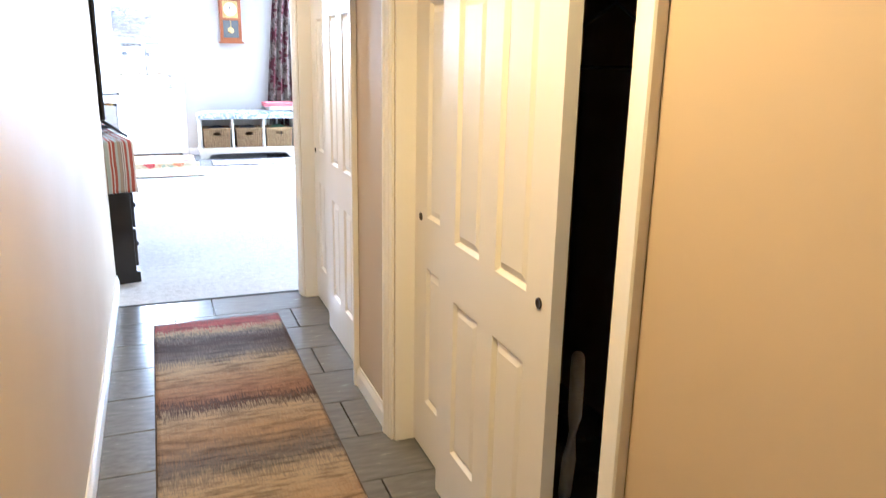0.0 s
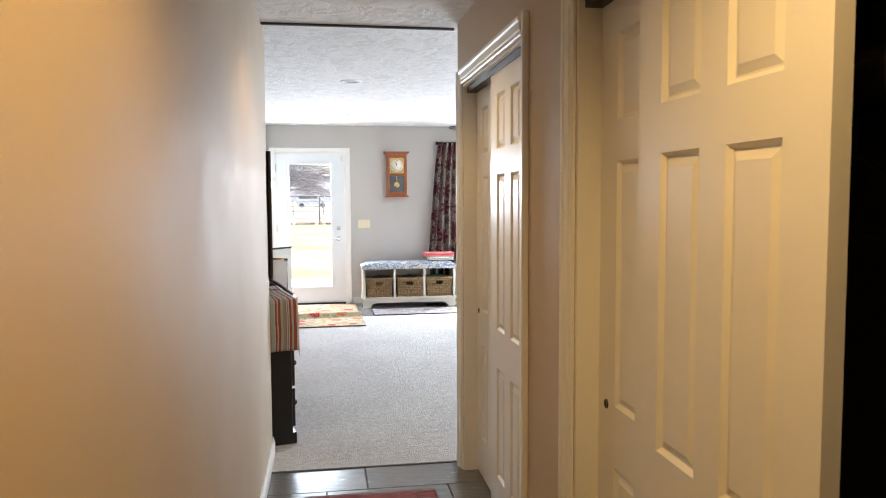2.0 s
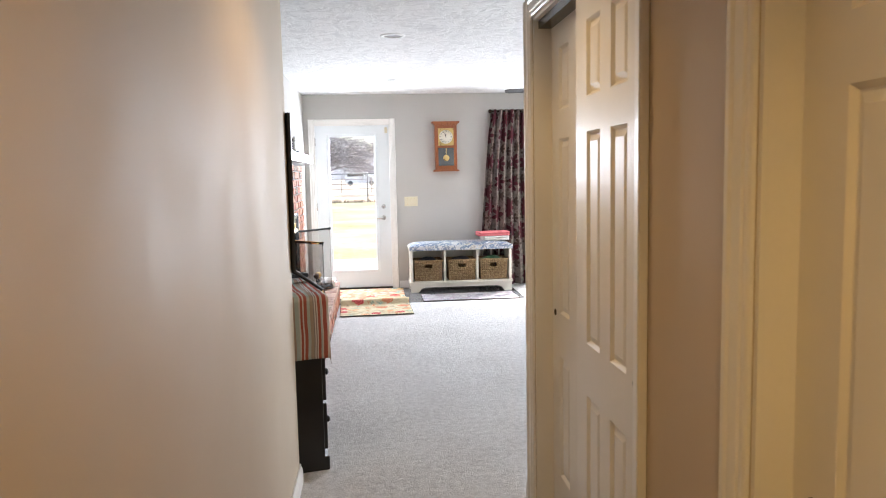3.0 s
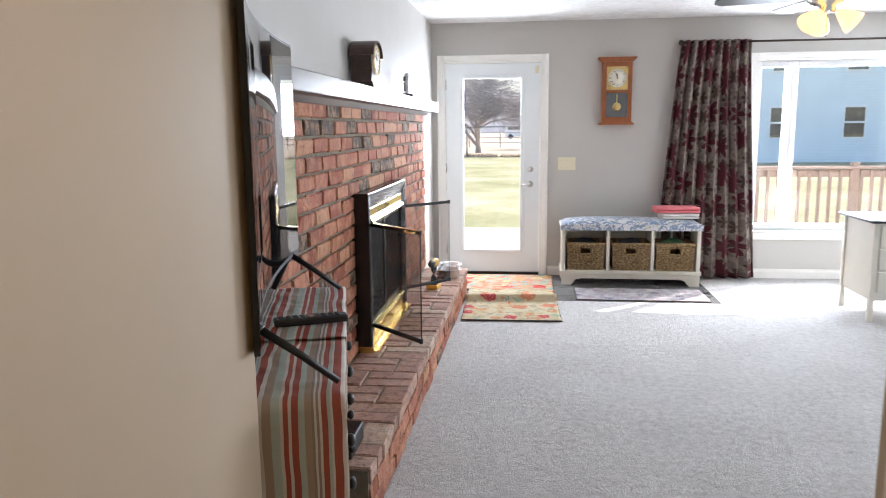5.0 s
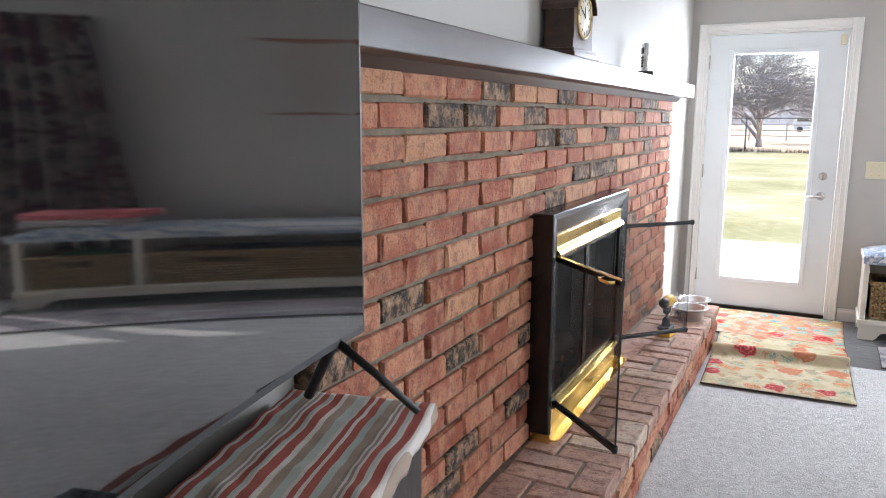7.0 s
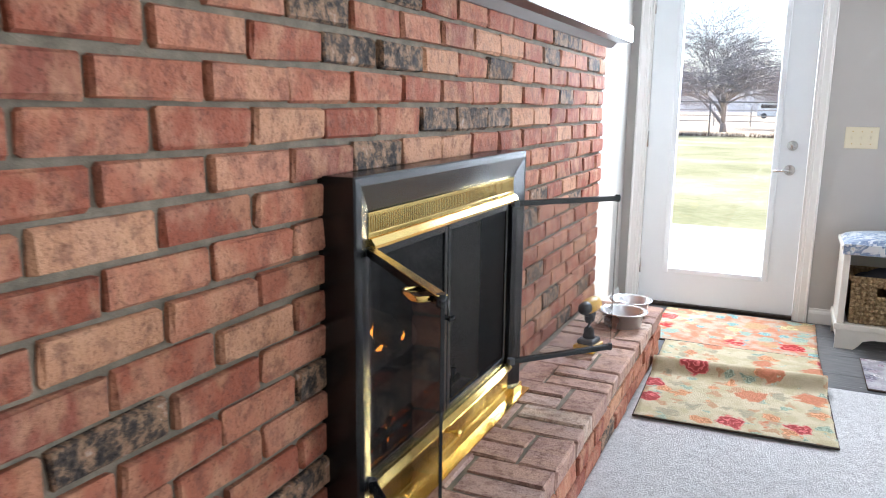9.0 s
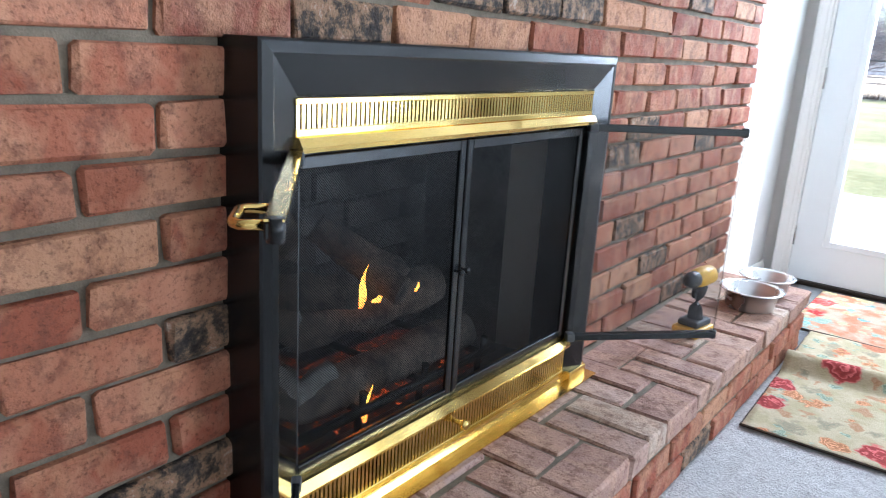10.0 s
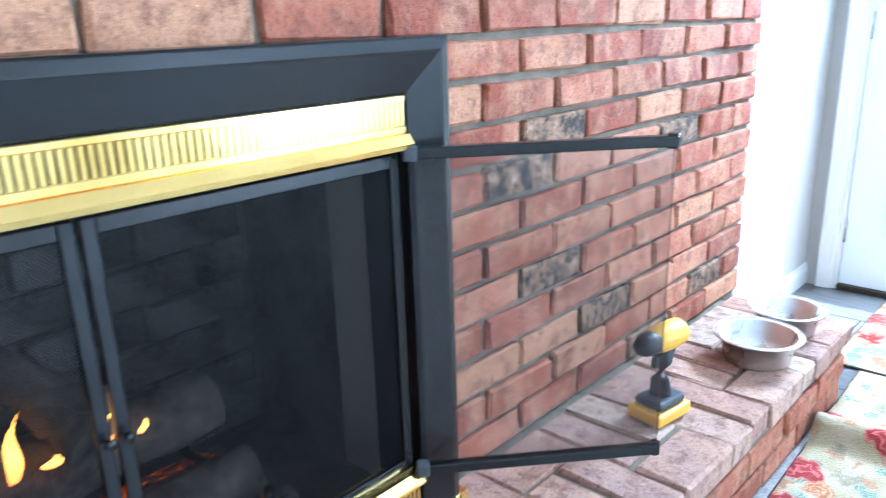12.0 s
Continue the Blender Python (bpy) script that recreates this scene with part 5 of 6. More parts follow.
bench = thing("storage_bench", "cream painted storage bench with three open cubbies", "bench", pose(0.52, 10.03, 0))
BW, BD = 1.235, 0.37
part("side_panel", bm_box(0.0, 0.0, 0.10, 0.032, BD, 0.53, 0.003), M_CREAM, bench)
part("side_panel", bm_box(BW - 0.032, 0.0, 0.10, BW, BD, 0.53, 0.003), M_CREAM, bench)
part("seat_board", bm_box(-0.015, -0.015, 0.53, BW + 0.015, BD, 0.555, 0.004), M_CREAM, bench)
part("bottom_board", bm_box(-0.012, -0.012, 0.10, BW + 0.012, BD, 0.135, 0.006, None, 2), M_CREAM, bench)
part("back_panel", bm_box(0.032, BD - 0.012, 0.135, BW - 0.032, BD, 0.53), M_CREAM, bench)
for x in (0.405, 0.802):
    part("divider", bm_box(x, 0.004, 0.135, x + 0.028, BD - 0.012, 0.53, 0.002), M_CREAM, bench)
apron_o = [(0.0, 0.0), (0.09, 0.0), (0.11, 0.02), (0.13, 0.05), (0.18, 0.062), (BW - 0.18, 0.062), (BW - 0.13, 0.05), (BW - 0.11, 0.02), (BW - 0.09, 0.0), (BW, 0.0), (BW, 0.10), (0.0, 0.10)]
part("front_apron", bm_prism(apron_o, 0.022, "y", -0.006), M_CREAM, bench, "scalloped apron")
for x in (0.0, BW - 0.022):
    part("back_leg", bm_box(x, BD - 0.05, 0.0, x + 0.022, BD, 0.10), M_CREAM, bench)
    part("side_apron", bm_box(x, 0.02, 0.06, x + 0.02, BD - 0.05, 0.10), M_CREAM, bench)
cush = thing("bench_cushion", "seat cushion in blue and white brushstroke fabric on the bench", "cushion", pose(0.515, 10.015, 0.5555))


def cush_fn(u, v):
    x, y = u * 1.245, v * 0.375
    ed = min(u, 1 - u, 0.3) / 0.3, min(v, 1 - v, 0.3) / 0.3
    bulge = (1 - (1 - ed[0]) ** 4) * (1 - (1 - ed[1]) ** 4)
    return (x, y, 0.048 * bulge ** 0.6 + 0.004 * noise.noise(Vector((x * 8, y * 8, 1))))


co_ = part("pad", bm_grid(60, 20, cush_fn), cushion_mat(), cush)
b_ = bm_box(-0.004, -0.022, -0.045, 1.249, -0.0165, 0.012, 0.002)
part("front_flap", b_, co_.data.materials[0], cush, "fabric hanging over the bench edge")
M_PINK = varied("coral_towel", (0.72, 0.16, 0.18), (0.80, 0.24, 0.25), 0.95, 10, 220, 0.8)
M_WHITETOWEL = varied("white_towel", (0.70, 0.68, 0.64), (0.78, 0.76, 0.72), 0.95, 10, 220, 0.8)


def folded(name, x, y, z, w, d, h, mat, label, seed, folds):
    tw = thing(name, label, "towel", pose(x, y, z, 0, 0, 4))
    for i in range(folds):
        hh = h / folds

        def fn(u, v, i=i):
            a = 2 * math.pi * u
            cx, cz = math.cos(a), math.sin(a)
            sx = abs(cx) ** 0.35 * (1 if cx > 0 else -1)
            sz = abs(cz) ** 0.7 * (1 if cz > 0 else -1)
            n_ = 0.006 * noise.noise(Vector((u * 6, v * 5, seed + i)))
            return (w * v + n_, d / 2 + (d / 2) * sx + n_, hh * (i + 0.5) + hh * 0.5 * sz + n_ * 0.6 * (i == folds - 1) + 0.5 * hh * 0.0)
        b_ = bm_grid(28, 16, fn, None, True)
        b_.verts.ensure_lookup_table()
        for j in (0, 16):
            ring = [v for k2, v in enumerate(b_.verts) if k2 % 17 == j]
            b_.faces.new(ring)
        part("fold", b_, mat, tw)
    return tw


folded("folded_towel", 1.42, 10.06, 0.607, 0.32, 0.24, 0.05, M_WHITETOWEL, "folded white towel on the bench cushion", 1, 2)
folded("folded_towel", 1.37, 10.07, 0.658, 0.38, 0.23, 0.055, M_PINK, "folded coral pink towel on top of a white one", 5, 2)


def basket_mat():
    k = Mat("woven_seagrass", (0.3, 0.2, 0.1), 0.85, 0, 0.2)
    co = k.coords()
    n1 = k.noise(co, 60, 3)
    k.colour(k.ramp(n1, [(0.3, (0.13, 0.075, 0.035)), (0.5, (0.30, 0.20, 0.10)), (0.7, (0.46, 0.34, 0.19))]))
    k.bump(k.noise(co, 200, 2), 0.6, 0.003)
    return k.m


M_BASKET = basket_mat()
M_DARKCLOTH = varied("dark_folded_clothes", (0.02, 0.022, 0.03), (0.05, 0.05, 0.06), 0.95, 12, 200, 0.5)
M_GREENCLOTH = varied("green_folded_clothes", (0.04, 0.12, 0.06), (0.10, 0.20, 0.10), 0.95, 12, 200, 0.5)


def basket(x, label):
    bk = thing("storage_basket", label, "basket", pose(x, 10.055, 0.137), "baskets in the bench")
    w, d, h = 0.325, 0.29, 0.245
    b_ = bmesh.new()
    rows, cols = 11, 14
    for r in range(rows):
        z = h * (r + 0.5) / rows
        grow = 0.012 * r / rows
        for c in range(cols):
            xx = -grow + (w + 2 * grow) * (c + 0.5) / cols
            if 7 <= r <= 8 and 5 <= c <= 8:
                continue
            lift = 0.006 if (r + c) % 2 else 0.0
            tmp = bmesh.new()
            bmesh.ops.create_icosphere(tmp, subdivisions=1, radius=1.0)
            bm_join(b_, tmp, Matrix.Translation((xx, -grow - lift, z)) @ Matrix.Diagonal((w / cols * 0.62, 0.008, h / rows * 0.58, 1)))
    tagged(part("woven_front", b_, M_BASKET, bk), kind="stuff")
    b_ = bmesh.new()
    bm_box(0.004, 0.004, 0, w - 0.004, 0.010, h * 0.62, 0, b_)
    bm_box(0.004, 0.004, h * 0.62, w * 0.36, 0.010, h - 0.004, 0, b_)
    bm_box(w * 0.64, 0.004, h * 0.62, w - 0.004, 0.010, h - 0.004, 0, b_)
    bm_box(w * 0.36, 0.004, h * 0.83, w * 0.64, 0.010, h - 0.004, 0, b_)
    bm_box(0, 0.010, 0, 0.010, d, h, 0, b_)
    bm_box(w - 0.010, 0.010, 0, w, d, h, 0, b_)
    bm_box(0.010, d - 0.010, 0, w - 0.010, d, h, 0, b_)
    bm_box(0.010, 0.010, 0, w - 0.010, d - 0.010, 0.008, 0, b_)
    part("body", b_, M_BASKET, bk)
    part("rim", tube([(-0.012, -0.012, h), (w + 0.012, -0.012, h), (w + 0.006, d, h), (-0.006, d, h)], 0.011, 8, None, True), M_BASKET, bk, "thick braided rim")
    return bk


for i, x in enumerate((0.575, 0.985, 1.375)):
    basket(x, "woven seagrass basket with a cut-out handle in the bench")
    heap = thing("folded_clothes", ("dark folded cloth in the basket", "dark blue folded cloth in the basket", "green folded cloth heaped in the basket")[i], "clothes", pose(x + 0.02, 10.09, 0.15))
    part("heap", bm_grid(20, 14, lambda u, v: (0.285 * u, 0.22 * v, 0.19 + 0.075 * math.sin(math.pi * u) ** 0.6 * math.sin(math.pi * v) ** 0.6 + 0.014 * noise.noise(Vector((u * 7, v * 6, i * 3.0))))), M_GREENCLOTH if i == 2 else M_DARKCLOTH, heap)

# ---- white writing desk by the window ----
desk = thing("writing_desk", "cream painted desk with three drawers and a dark top", "desk", pose(2.70, 8.86, 0, 0, 0, 0))
part("top", bm_box(-0.03, -0.03, 0.735, 1.20, 0.58, 0.755, 0.004), M_DARKWOOD, desk, "dark wooden top")
part("body", bm_box(0.02, 0.02, 0.16, 0.42, 0.55, 0.735, 0.003), M_CREAM, desk)
for x, y in ((0.0, 0.0), (0.38, 0.0), (0.0, 0.51), (0.38, 0.51), (1.12, 0.0), (1.12, 0.51)):
    part("leg", bm_prism([(x + 0.008, y + 0.008), (x + 0.042, y + 0.008), (x + 0.042, y + 0.042), (x + 0.008, y + 0.042)], 0.735, "z", 0.0), M_CREAM, desk)
for i in range(3):
    z = 0.22 + i * 0.17
    dr = part("drawer", bm_box(0.055, 0.004, z, 0.375, 0.022, z + 0.155, 0.004), M_CREAM, desk)
    part("cup_pull", bm_grid(12, 8, lambda u, v, z=z: (0.215 + 0.04 * math.cos(math.pi * u), 0.004 - 0.022 * math.sin(math.pi * v / 2) * math.sin(math.pi * u) ** 0.5, z + 0.07 + 0.025 * math.cos(math.pi * v / 2))), M_BRONZE, dr, "dark bronze cup pull")

# ---- ceiling fittings ----
M_CAN = varied("white_can_trim", (0.78, 0.77, 0.75), (0.82, 0.81, 0.79), 0.4, 9, 100, 0.0)
M_CANIN = varied("dim_can_inside", (0.30, 0.29, 0.28), (0.36, 0.35, 0.34), 0.5, 9, 100, 0.0)
M_LIT = emit_mat("lit_bulb", (1.0, 0.60, 0.22), 1.1)


def downlight(x, y, z, lit, label):
    dl = thing("recessed_light", label, "ceiling light", pose(x, y, z), "recessed ceiling lights")
    part("trim_ring", bm_lathe([(0.062, -0.002), (0.066, -0.008), (0.088, -0.006), (0.092, 0.0)], 36), M_CAN, dl)
    part("reflector", bm_lathe([(0.064, -0.003), (0.05, -0.0015), (0.0, -0.001)], 36), M_LIT if lit else M_CANIN, dl, "glowing bulb face" if lit else "unlit bulb face")


downlight(0.20, 3.50, HZ, True, "lit recessed light in the hall ceiling")
downlight(0.20, 1.05, HZ, True, "lit recessed light over the hall entrance")
downlight(0.27, 6.58, CZ, False, "unlit recessed light in the living room ceiling")
downlight(0.31, 9.05, CZ, False, "unlit recessed light near the garden door")
hk = thing("ceiling_hook", "small white hook screwed into the ceiling", "hook", pose(-0.31, 9.40, CZ))
part("hook", tube([(0, 0, 0.0), (0, 0, -0.03), (0.012, 0, -0.045), (0.02, 0, -0.035)], 0.003, 8), M_CAN, hk)

fan = thing("ceiling_fan", "ceiling fan with dark blades and three lit amber glass shades", "ceiling fan", pose(2.0, 8.10, -0.07))
part("canopy", bm_lathe([(0.07, CZ + 0.07), (0.065, CZ + 0.03), (0.02, CZ + 0.01), (0.014, CZ + 0.01)], 28), M_CHROME, fan)
part("downrod", bm_rod((0, 0, CZ - 0.12), (0, 0, CZ + 0.02), 0.013), M_CHROME, fan)
part("motor", bm_lathe([(0.0, 2.315), (0.06, 2.31), (0.11, 2.28), (0.115, 2.245), (0.09, 2.22), (0.05, 2.21), (0.05, 2.18), (0.0, 2.18)], 32), M_CHROME, fan, "nickel motor housing")
M_BLADE = varied("dark_blade_wood", (0.035, 0.028, 0.025), (0.07, 0.058, 0.05), 0.4, 8, 60, 0.1)
for i in range(5):
    b_ = bm_prism([(0.13, -0.03), (0.22, -0.055), (0.60, -0.065), (0.64, -0.03), (0.64, 0.03), (0.60, 0.065), (0.22, 0.055), (0.13, 0.03)], 0.006, "z", 0.0)
    b_.transform(pose(0, 0, 2.262, 0, 0, 72 * i + 170) @ pose(0, 0, 0, 10, 0, 0))
    part("blade", b_, M_BLADE, fan, "dark fan blade")
M_AMBER = emit_mat("lit_amber_glass", (1.0, 0.62, 0.25), 0.8)
for i in range(3):
    m_ = pose(0, 0, 2.18, 0, 0, 120 * i + 90) @ pose(0.06, 0, -0.005, 0, -50, 0) @ pose(0, 0, 0, 180, 0, 0)
    sh = part("shade", bm_lathe([(0.02, 0.0), (0.028, 0.015), (0.05, 0.06), (0.066, 0.10), (0.070, 0.12), (0.066, 0.12), (0.046, 0.06), (0.0, 0.02)], 24, None, m_), M_AMBER, fan, "glowing amber glass bell shade")
    part("arm", bm_rod((0, 0, 2.19), m_ @ Vector((0, 0, 0.0)), 0.010, None, 10), M_CHROME, fan)
part("pull_chain", bm_rod((0, 0, 2.03), (0, 0, 2.19), 0.0025, None, 8), M_BRONZE, fan)

# ---- hall left wall: board and calendar ----
M_PAPER = varied("calendar_paper", (0.74, 0.71, 0.64), (0.78, 0.75, 0.69), 0.8, 9, 100, 0.0)
board = thing("memo_board", "brushed steel memo board hung on the hall wall", "memo board", pose(HL, 0.515, 1.25))
part("sheet", bm_box(0.001, -0.30, -0.33, 0.010, 0.30, 0.31, 0.003), M_STEEL, board)
part("edge_strip", bm_box(0.001, 0.300, -0.335, 0.014, 0.316, 0.315, 0.003), M_TRIM, board)
cal = thing("wall_calendar", "spiral wall calendar with a printed month grid", "calendar", pose(HL + 0.016, 0.575, 1.375) @ pose(0, 0, 0, 0, -6, 0))
part("upper_sheet", bm_box(0.0, -0.20, 0.004, 0.003, 0.195, 0.21), M_DARKCLOTH, cal, "dark printed picture page")
part("lower_sheet", bm_box(0.0, -0.20, -0.32, 0.003, 0.205, -0.004), M_PAPER, cal, "cream month page")
for i in range(22):
    y = -0.19 + i * 0.018
    part("spiral_ring", tube([(0.0015 + 0.007 * math.cos(a), y, 0.007 * math.sin(a)) for a in [2 * math.pi * j / 10 for j in range(10)]], 0.0011, 5, None, True), M_CHROME, cal)
for i in range(6):
    z = -0.075 - i * 0.048
    part("grid_line", bm_box(0.003, -0.195, z - 0.0006, 0.0034, 0.20, z + 0.0006), M_RUBBER, cal)
for i in range(8):
    y = -0.195 + i * 0.0565
    part("grid_line", bm_box(0.003, y - 0.0006, -0.315, 0.0034, y + 0.0006, -0.06), M_RUBBER, cal)
for col_, first in ((6, 3), (5, 2)):
    for r_ in range(4):
        if col_ == 5 and r_ == 0:
            continue
        cu = bpy.data.curves.new("number", "FONT")
        cu.body, cu.size, cu.extrude, cu.align_x = str(first + 7 * r_), 0.020, 0.0002, "LEFT"
        tmp = new("number_curve", cu)
        me = bpy.data.meshes.new_from_object(tmp)
        bpy.data.objects.remove(tmp)
        me.transform(pose(0.0036, -0.195 + col_ * 0.0565 + 0.006, -0.095 - r_ * 0.048, 90, 0, 90))
        me.materials.append(M_INK)
        ob = new("number", me)
        ob.parent = cal
clip = thing("scissors", "scissors with black handles hung above the calendar", "scissors", pose(HL + 0.022, 0.69, 1.50))
for s in (-1, 1):
    part("handle", tube([(0.012, 0.015 + s * 0.012, 0.0), (0.02, 0.03 + s * 0.016, 0.05), (0.024, 0.038 + s * 0.015, 0.085)], [0.010, 0.014, 0.010], 10), M_PLASTIC, clip, "black handle")
    part("blade", tube([(0.012, 0.012 + s * 0.010, 0.0), (0.008, -0.03 + s * 0.006, -0.08)], [0.007, 0.003], 8), M_STEEL, clip, "steel blade")

# ---- garden ----


def grass_mat():
    k = Mat("winter_lawn", (0.2, 0.2, 0.08), 0.95, 0, 0.1)
    co = k.coords()
    a = k.math("ADD", k.math("MULTIPLY", k.noise(co, 0.35, 4), 0.6), k.math("MULTIPLY", k.noise(co, 9, 4, 0.7), 0.4))
    lawn = k.ramp(a, [(0.36, (0.24, 0.235, 0.12)), (0.5, (0.36, 0.335, 0.195)), (0.64, (0.48, 0.44, 0.31))])
    sep = k.n("ShaderNodeSeparateXYZ")
    k.l(co, sep.inputs[0])
    far = k.math("GREATER_THAN", k.math("ADD", sep.outputs[1], k.math("MULTIPLY", k.noise(co, 0.4, 3), 3.0)), 45.5)
    field = k.ramp(a, [(0.36, (0.44, 0.34, 0.25)), (0.64, (0.62, 0.51, 0.38))])
    k.colour(k.mix(far, lawn, field))
    k.bump(k.noise(co, 30, 4, 0.7), 0.8, 0.03)
    return k.m


GZ = -0.16
structure("ground", bm_grid(60, 60, lambda u, v: (-900 + 1800 * u, 10.66 + 1500 * v ** 2.2, GZ + (0.15 * noise.noise(Vector((u * 40, v * 40, 3))) if v > 0.1 else 0))), grass_mat(), "dry winter lawn running out to brown fields", "ground")
structure("ground_near", bm_box(-60, -60, GZ - 0.2, 60, 10.66, GZ - 0.05), grass_mat(), "lawn round the house", "ground")
M_CONC = varied("pale_concrete", (0.56, 0.55, 0.52), (0.64, 0.63, 0.60), 0.9, 3, 120, 0.3)
structure("patio", bm_box(-2.6, 10.64, GZ - 0.05, 1.9, 14.6, GZ + 0.07, 0.01), M_CONC, "pale concrete patio outside the garden door", "patio")
M_FENCE = varied("weathered_fence_wood", (0.40, 0.37, 0.34), (0.52, 0.49, 0.45), 0.9, 4, 60, 0.3)
fence = thing("pasture_fence", "weathered post and rail fence across the lawn", "fence")
post_me = mesh_of("post", bm_box(-0.05, -0.05, 0, 0.05, 0.05, 1.35, 0.01), M_FENCE)
rail_me = mesh_of("rail", bm_box(0, -0.02, 0, 2.5, 0.02, 0.07, 0.005), M_FENCE)
for i in range(26):
    x = -30 + i * 2.5
    put_piece("post", post_me, pose(x, 64, GZ), fence)
    for z in (0.35, 0.75, 1.15):
        put_piece("rail", rail_me, pose(x, 63.94, GZ + z), fence)

M_WIRE = varied("galvanised_fence_wire", (0.16, 0.155, 0.15), (0.24, 0.235, 0.23), 0.5, 6, 60, 0.0, 0.6)
link = thing("chain_link_fence", "grey chain-link fence with thin posts across the lawn", "fence")
lpost_me = mesh_of("post", bm_rod((0, 0, -0.1), (0, 0, 1.66), 0.035, None, 8), M_WIRE)
lrail_me = mesh_of("top_rail", bm_rod((0, 0, 0), (3.2, 0, 0), 0.028, None, 8), M_WIRE)
for i in range(16):
    put_piece("post", lpost_me, pose(-29.0 + i * 3.2, 44, GZ), link)
    put_piece("top_rail", lrail_me, pose(-29.0 + i * 3.2, 44, GZ + 1.64), link)
b_ = bmesh.new()
for i in range(150):
    x = -12.0 + i * 0.16
    for dx in (-1.5, 1.5):
        bm_rod((x, 44, GZ), (x + dx, 44, GZ + 1.62), 0.004, None, 3, b_, False)
tagged(part("wire_netting", b_, M_WIRE, link, "diamond wire netting"), kind="stuff")
M_WEED = varied("dead_brown_weeds", (0.15, 0.10, 0.06), (0.26, 0.18, 0.11), 0.95, 5, 40, 0.5)
rw = random.Random(8)
b_ = bmesh.new()
for i in range(900):
    x = rw.uniform(-20, 16)
    bm_rod((x, 44 + rw.uniform(-0.2, 0.2), GZ), (x + rw.uniform(-0.12, 0.12), 44 + rw.uniform(-0.2, 0.2), GZ + rw.uniform(0.08, 0.26)), 0.03, 0.004, 4, b_, False)
tagged(part("dead_weeds", b_, M_WEED), "strip of dead brown weeds under the fence", "weeds", "", "stuff")

M_BARK = varied("grey_bark", (0.30, 0.275, 0.28), (0.42, 0.39, 0.39), 0.95, 5, 40, 0.4)


def bare_tree(name, x, y, h, seed, label, depth=6, fork=3):
    """A low forking trunk, arching limbs and a wide crown of thin drooping twigs."""
    rng = random.Random(seed)
    tr = thing(name, label, "tree", pose(x, y, GZ))
    trunk, twigs = bmesh.new(), bmesh.new()

    def grow(p, d, ln, r, lev):
        q = p + d * ln
        mid = p.lerp(q, 0.5) + Vector((rng.uniform(-1, 1), rng.uniform(-1, 1), 0.5)) * ln * 0.08
        tube([p, mid, q], [r, r * 0.82, r * 0.62], 7 if lev < 2 else (5 if lev < 4 else 3), trunk if lev < 2 else twigs)
        if lev >= depth:
            return
        for k in range(fork + 2 if lev == 0 else fork):
            ang = rng.uniform(0.35, 0.95)
            az = rng.uniform(0, 2 * math.pi)
            side = Vector((math.cos(az), math.sin(az), rng.uniform(-0.25, 0.3) - 0.06 * lev))
            nd = (d * math.cos(ang) + side * math.sin(ang)).normalized()
            grow(p.lerp(q, 1.0 if k == 0 else rng.uniform(0.45, 1.0)), nd, (h * 0.2 if lev == 0 else ln) * rng.uniform(0.66, 0.95), max(r * 0.56, 0.008), lev + 1)

    grow(Vector((0, 0, 0)), Vector((rng.uniform(-0.08, 0.08), 0, 1)).normalized(), h * 0.07, h * 0.017, 0)
    part("trunk", trunk, M_BARK, tr)
    tagged(part("crown", twigs, M_BARK, tr, "fine bare twigs"), kind="stuff")
    return tr


bare_tree("bare_tree", -3.3, 51, 12.5, 3, "leafless spreading tree beyond the fence", 6, 4)
bare_tree("bare_tree", -8.6, 57, 11.0, 8, "leafless tree beyond the fence", 6)
bare_tree("bare_tree", 2.4, 60, 11.0, 12, "leafless tree by the fields", 6)
bare_tree("bare_tree", -14.0, 60, 10.0, 15, "leafless tree by the fields", 5)
bare_tree("bare_tree", 9.5, 66, 9.0, 21, "leafless tree by the fields", 5)
# far haze is put into the woods' colour: pale tones plus a glow
M_WOOD = Mat("far_woods_haze_glow", (0.2, 0.17, 0.15), 1.0, 0, 0.0)
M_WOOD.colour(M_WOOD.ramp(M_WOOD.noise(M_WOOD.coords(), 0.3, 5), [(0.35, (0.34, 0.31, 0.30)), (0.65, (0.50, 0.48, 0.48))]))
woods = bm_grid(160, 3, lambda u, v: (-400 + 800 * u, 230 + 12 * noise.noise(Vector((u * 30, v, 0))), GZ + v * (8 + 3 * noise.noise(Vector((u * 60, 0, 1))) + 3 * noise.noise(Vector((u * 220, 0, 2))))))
# faint emission lifts the backlit side, standing in for hazy daylight
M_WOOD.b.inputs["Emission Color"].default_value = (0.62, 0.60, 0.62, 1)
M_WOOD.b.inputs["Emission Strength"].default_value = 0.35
structure("backdrop", woods, M_WOOD.m, "distant line of leafless woods, paled and self-lit as haze", "woods")
van = thing("parked_van", "pale van parked far off beyond the fence", "van", pose(-1.6, 110, GZ))
part("body", bm_prism([(-2.3, 0.35), (2.3, 0.35), (2.35, 1.0), (1.5, 1.25), (0.9, 1.95), (-2.2, 1.95), (-2.3, 1.0)], 1.9, "y", -0.95, None, 0.05), M_VINYL, van)
part("window", bm_box(-1.9, -0.97, 1.3, 0.7, -0.955, 1.75, 0.004), M_TVSCREEN, van)
for x in (-1.5, 1.5):
    part("wheel", bm_rod((x, -0.98, 0.35), (x, -0.75, 0.35), 0.35, None, 20), M_RUBBER, van)


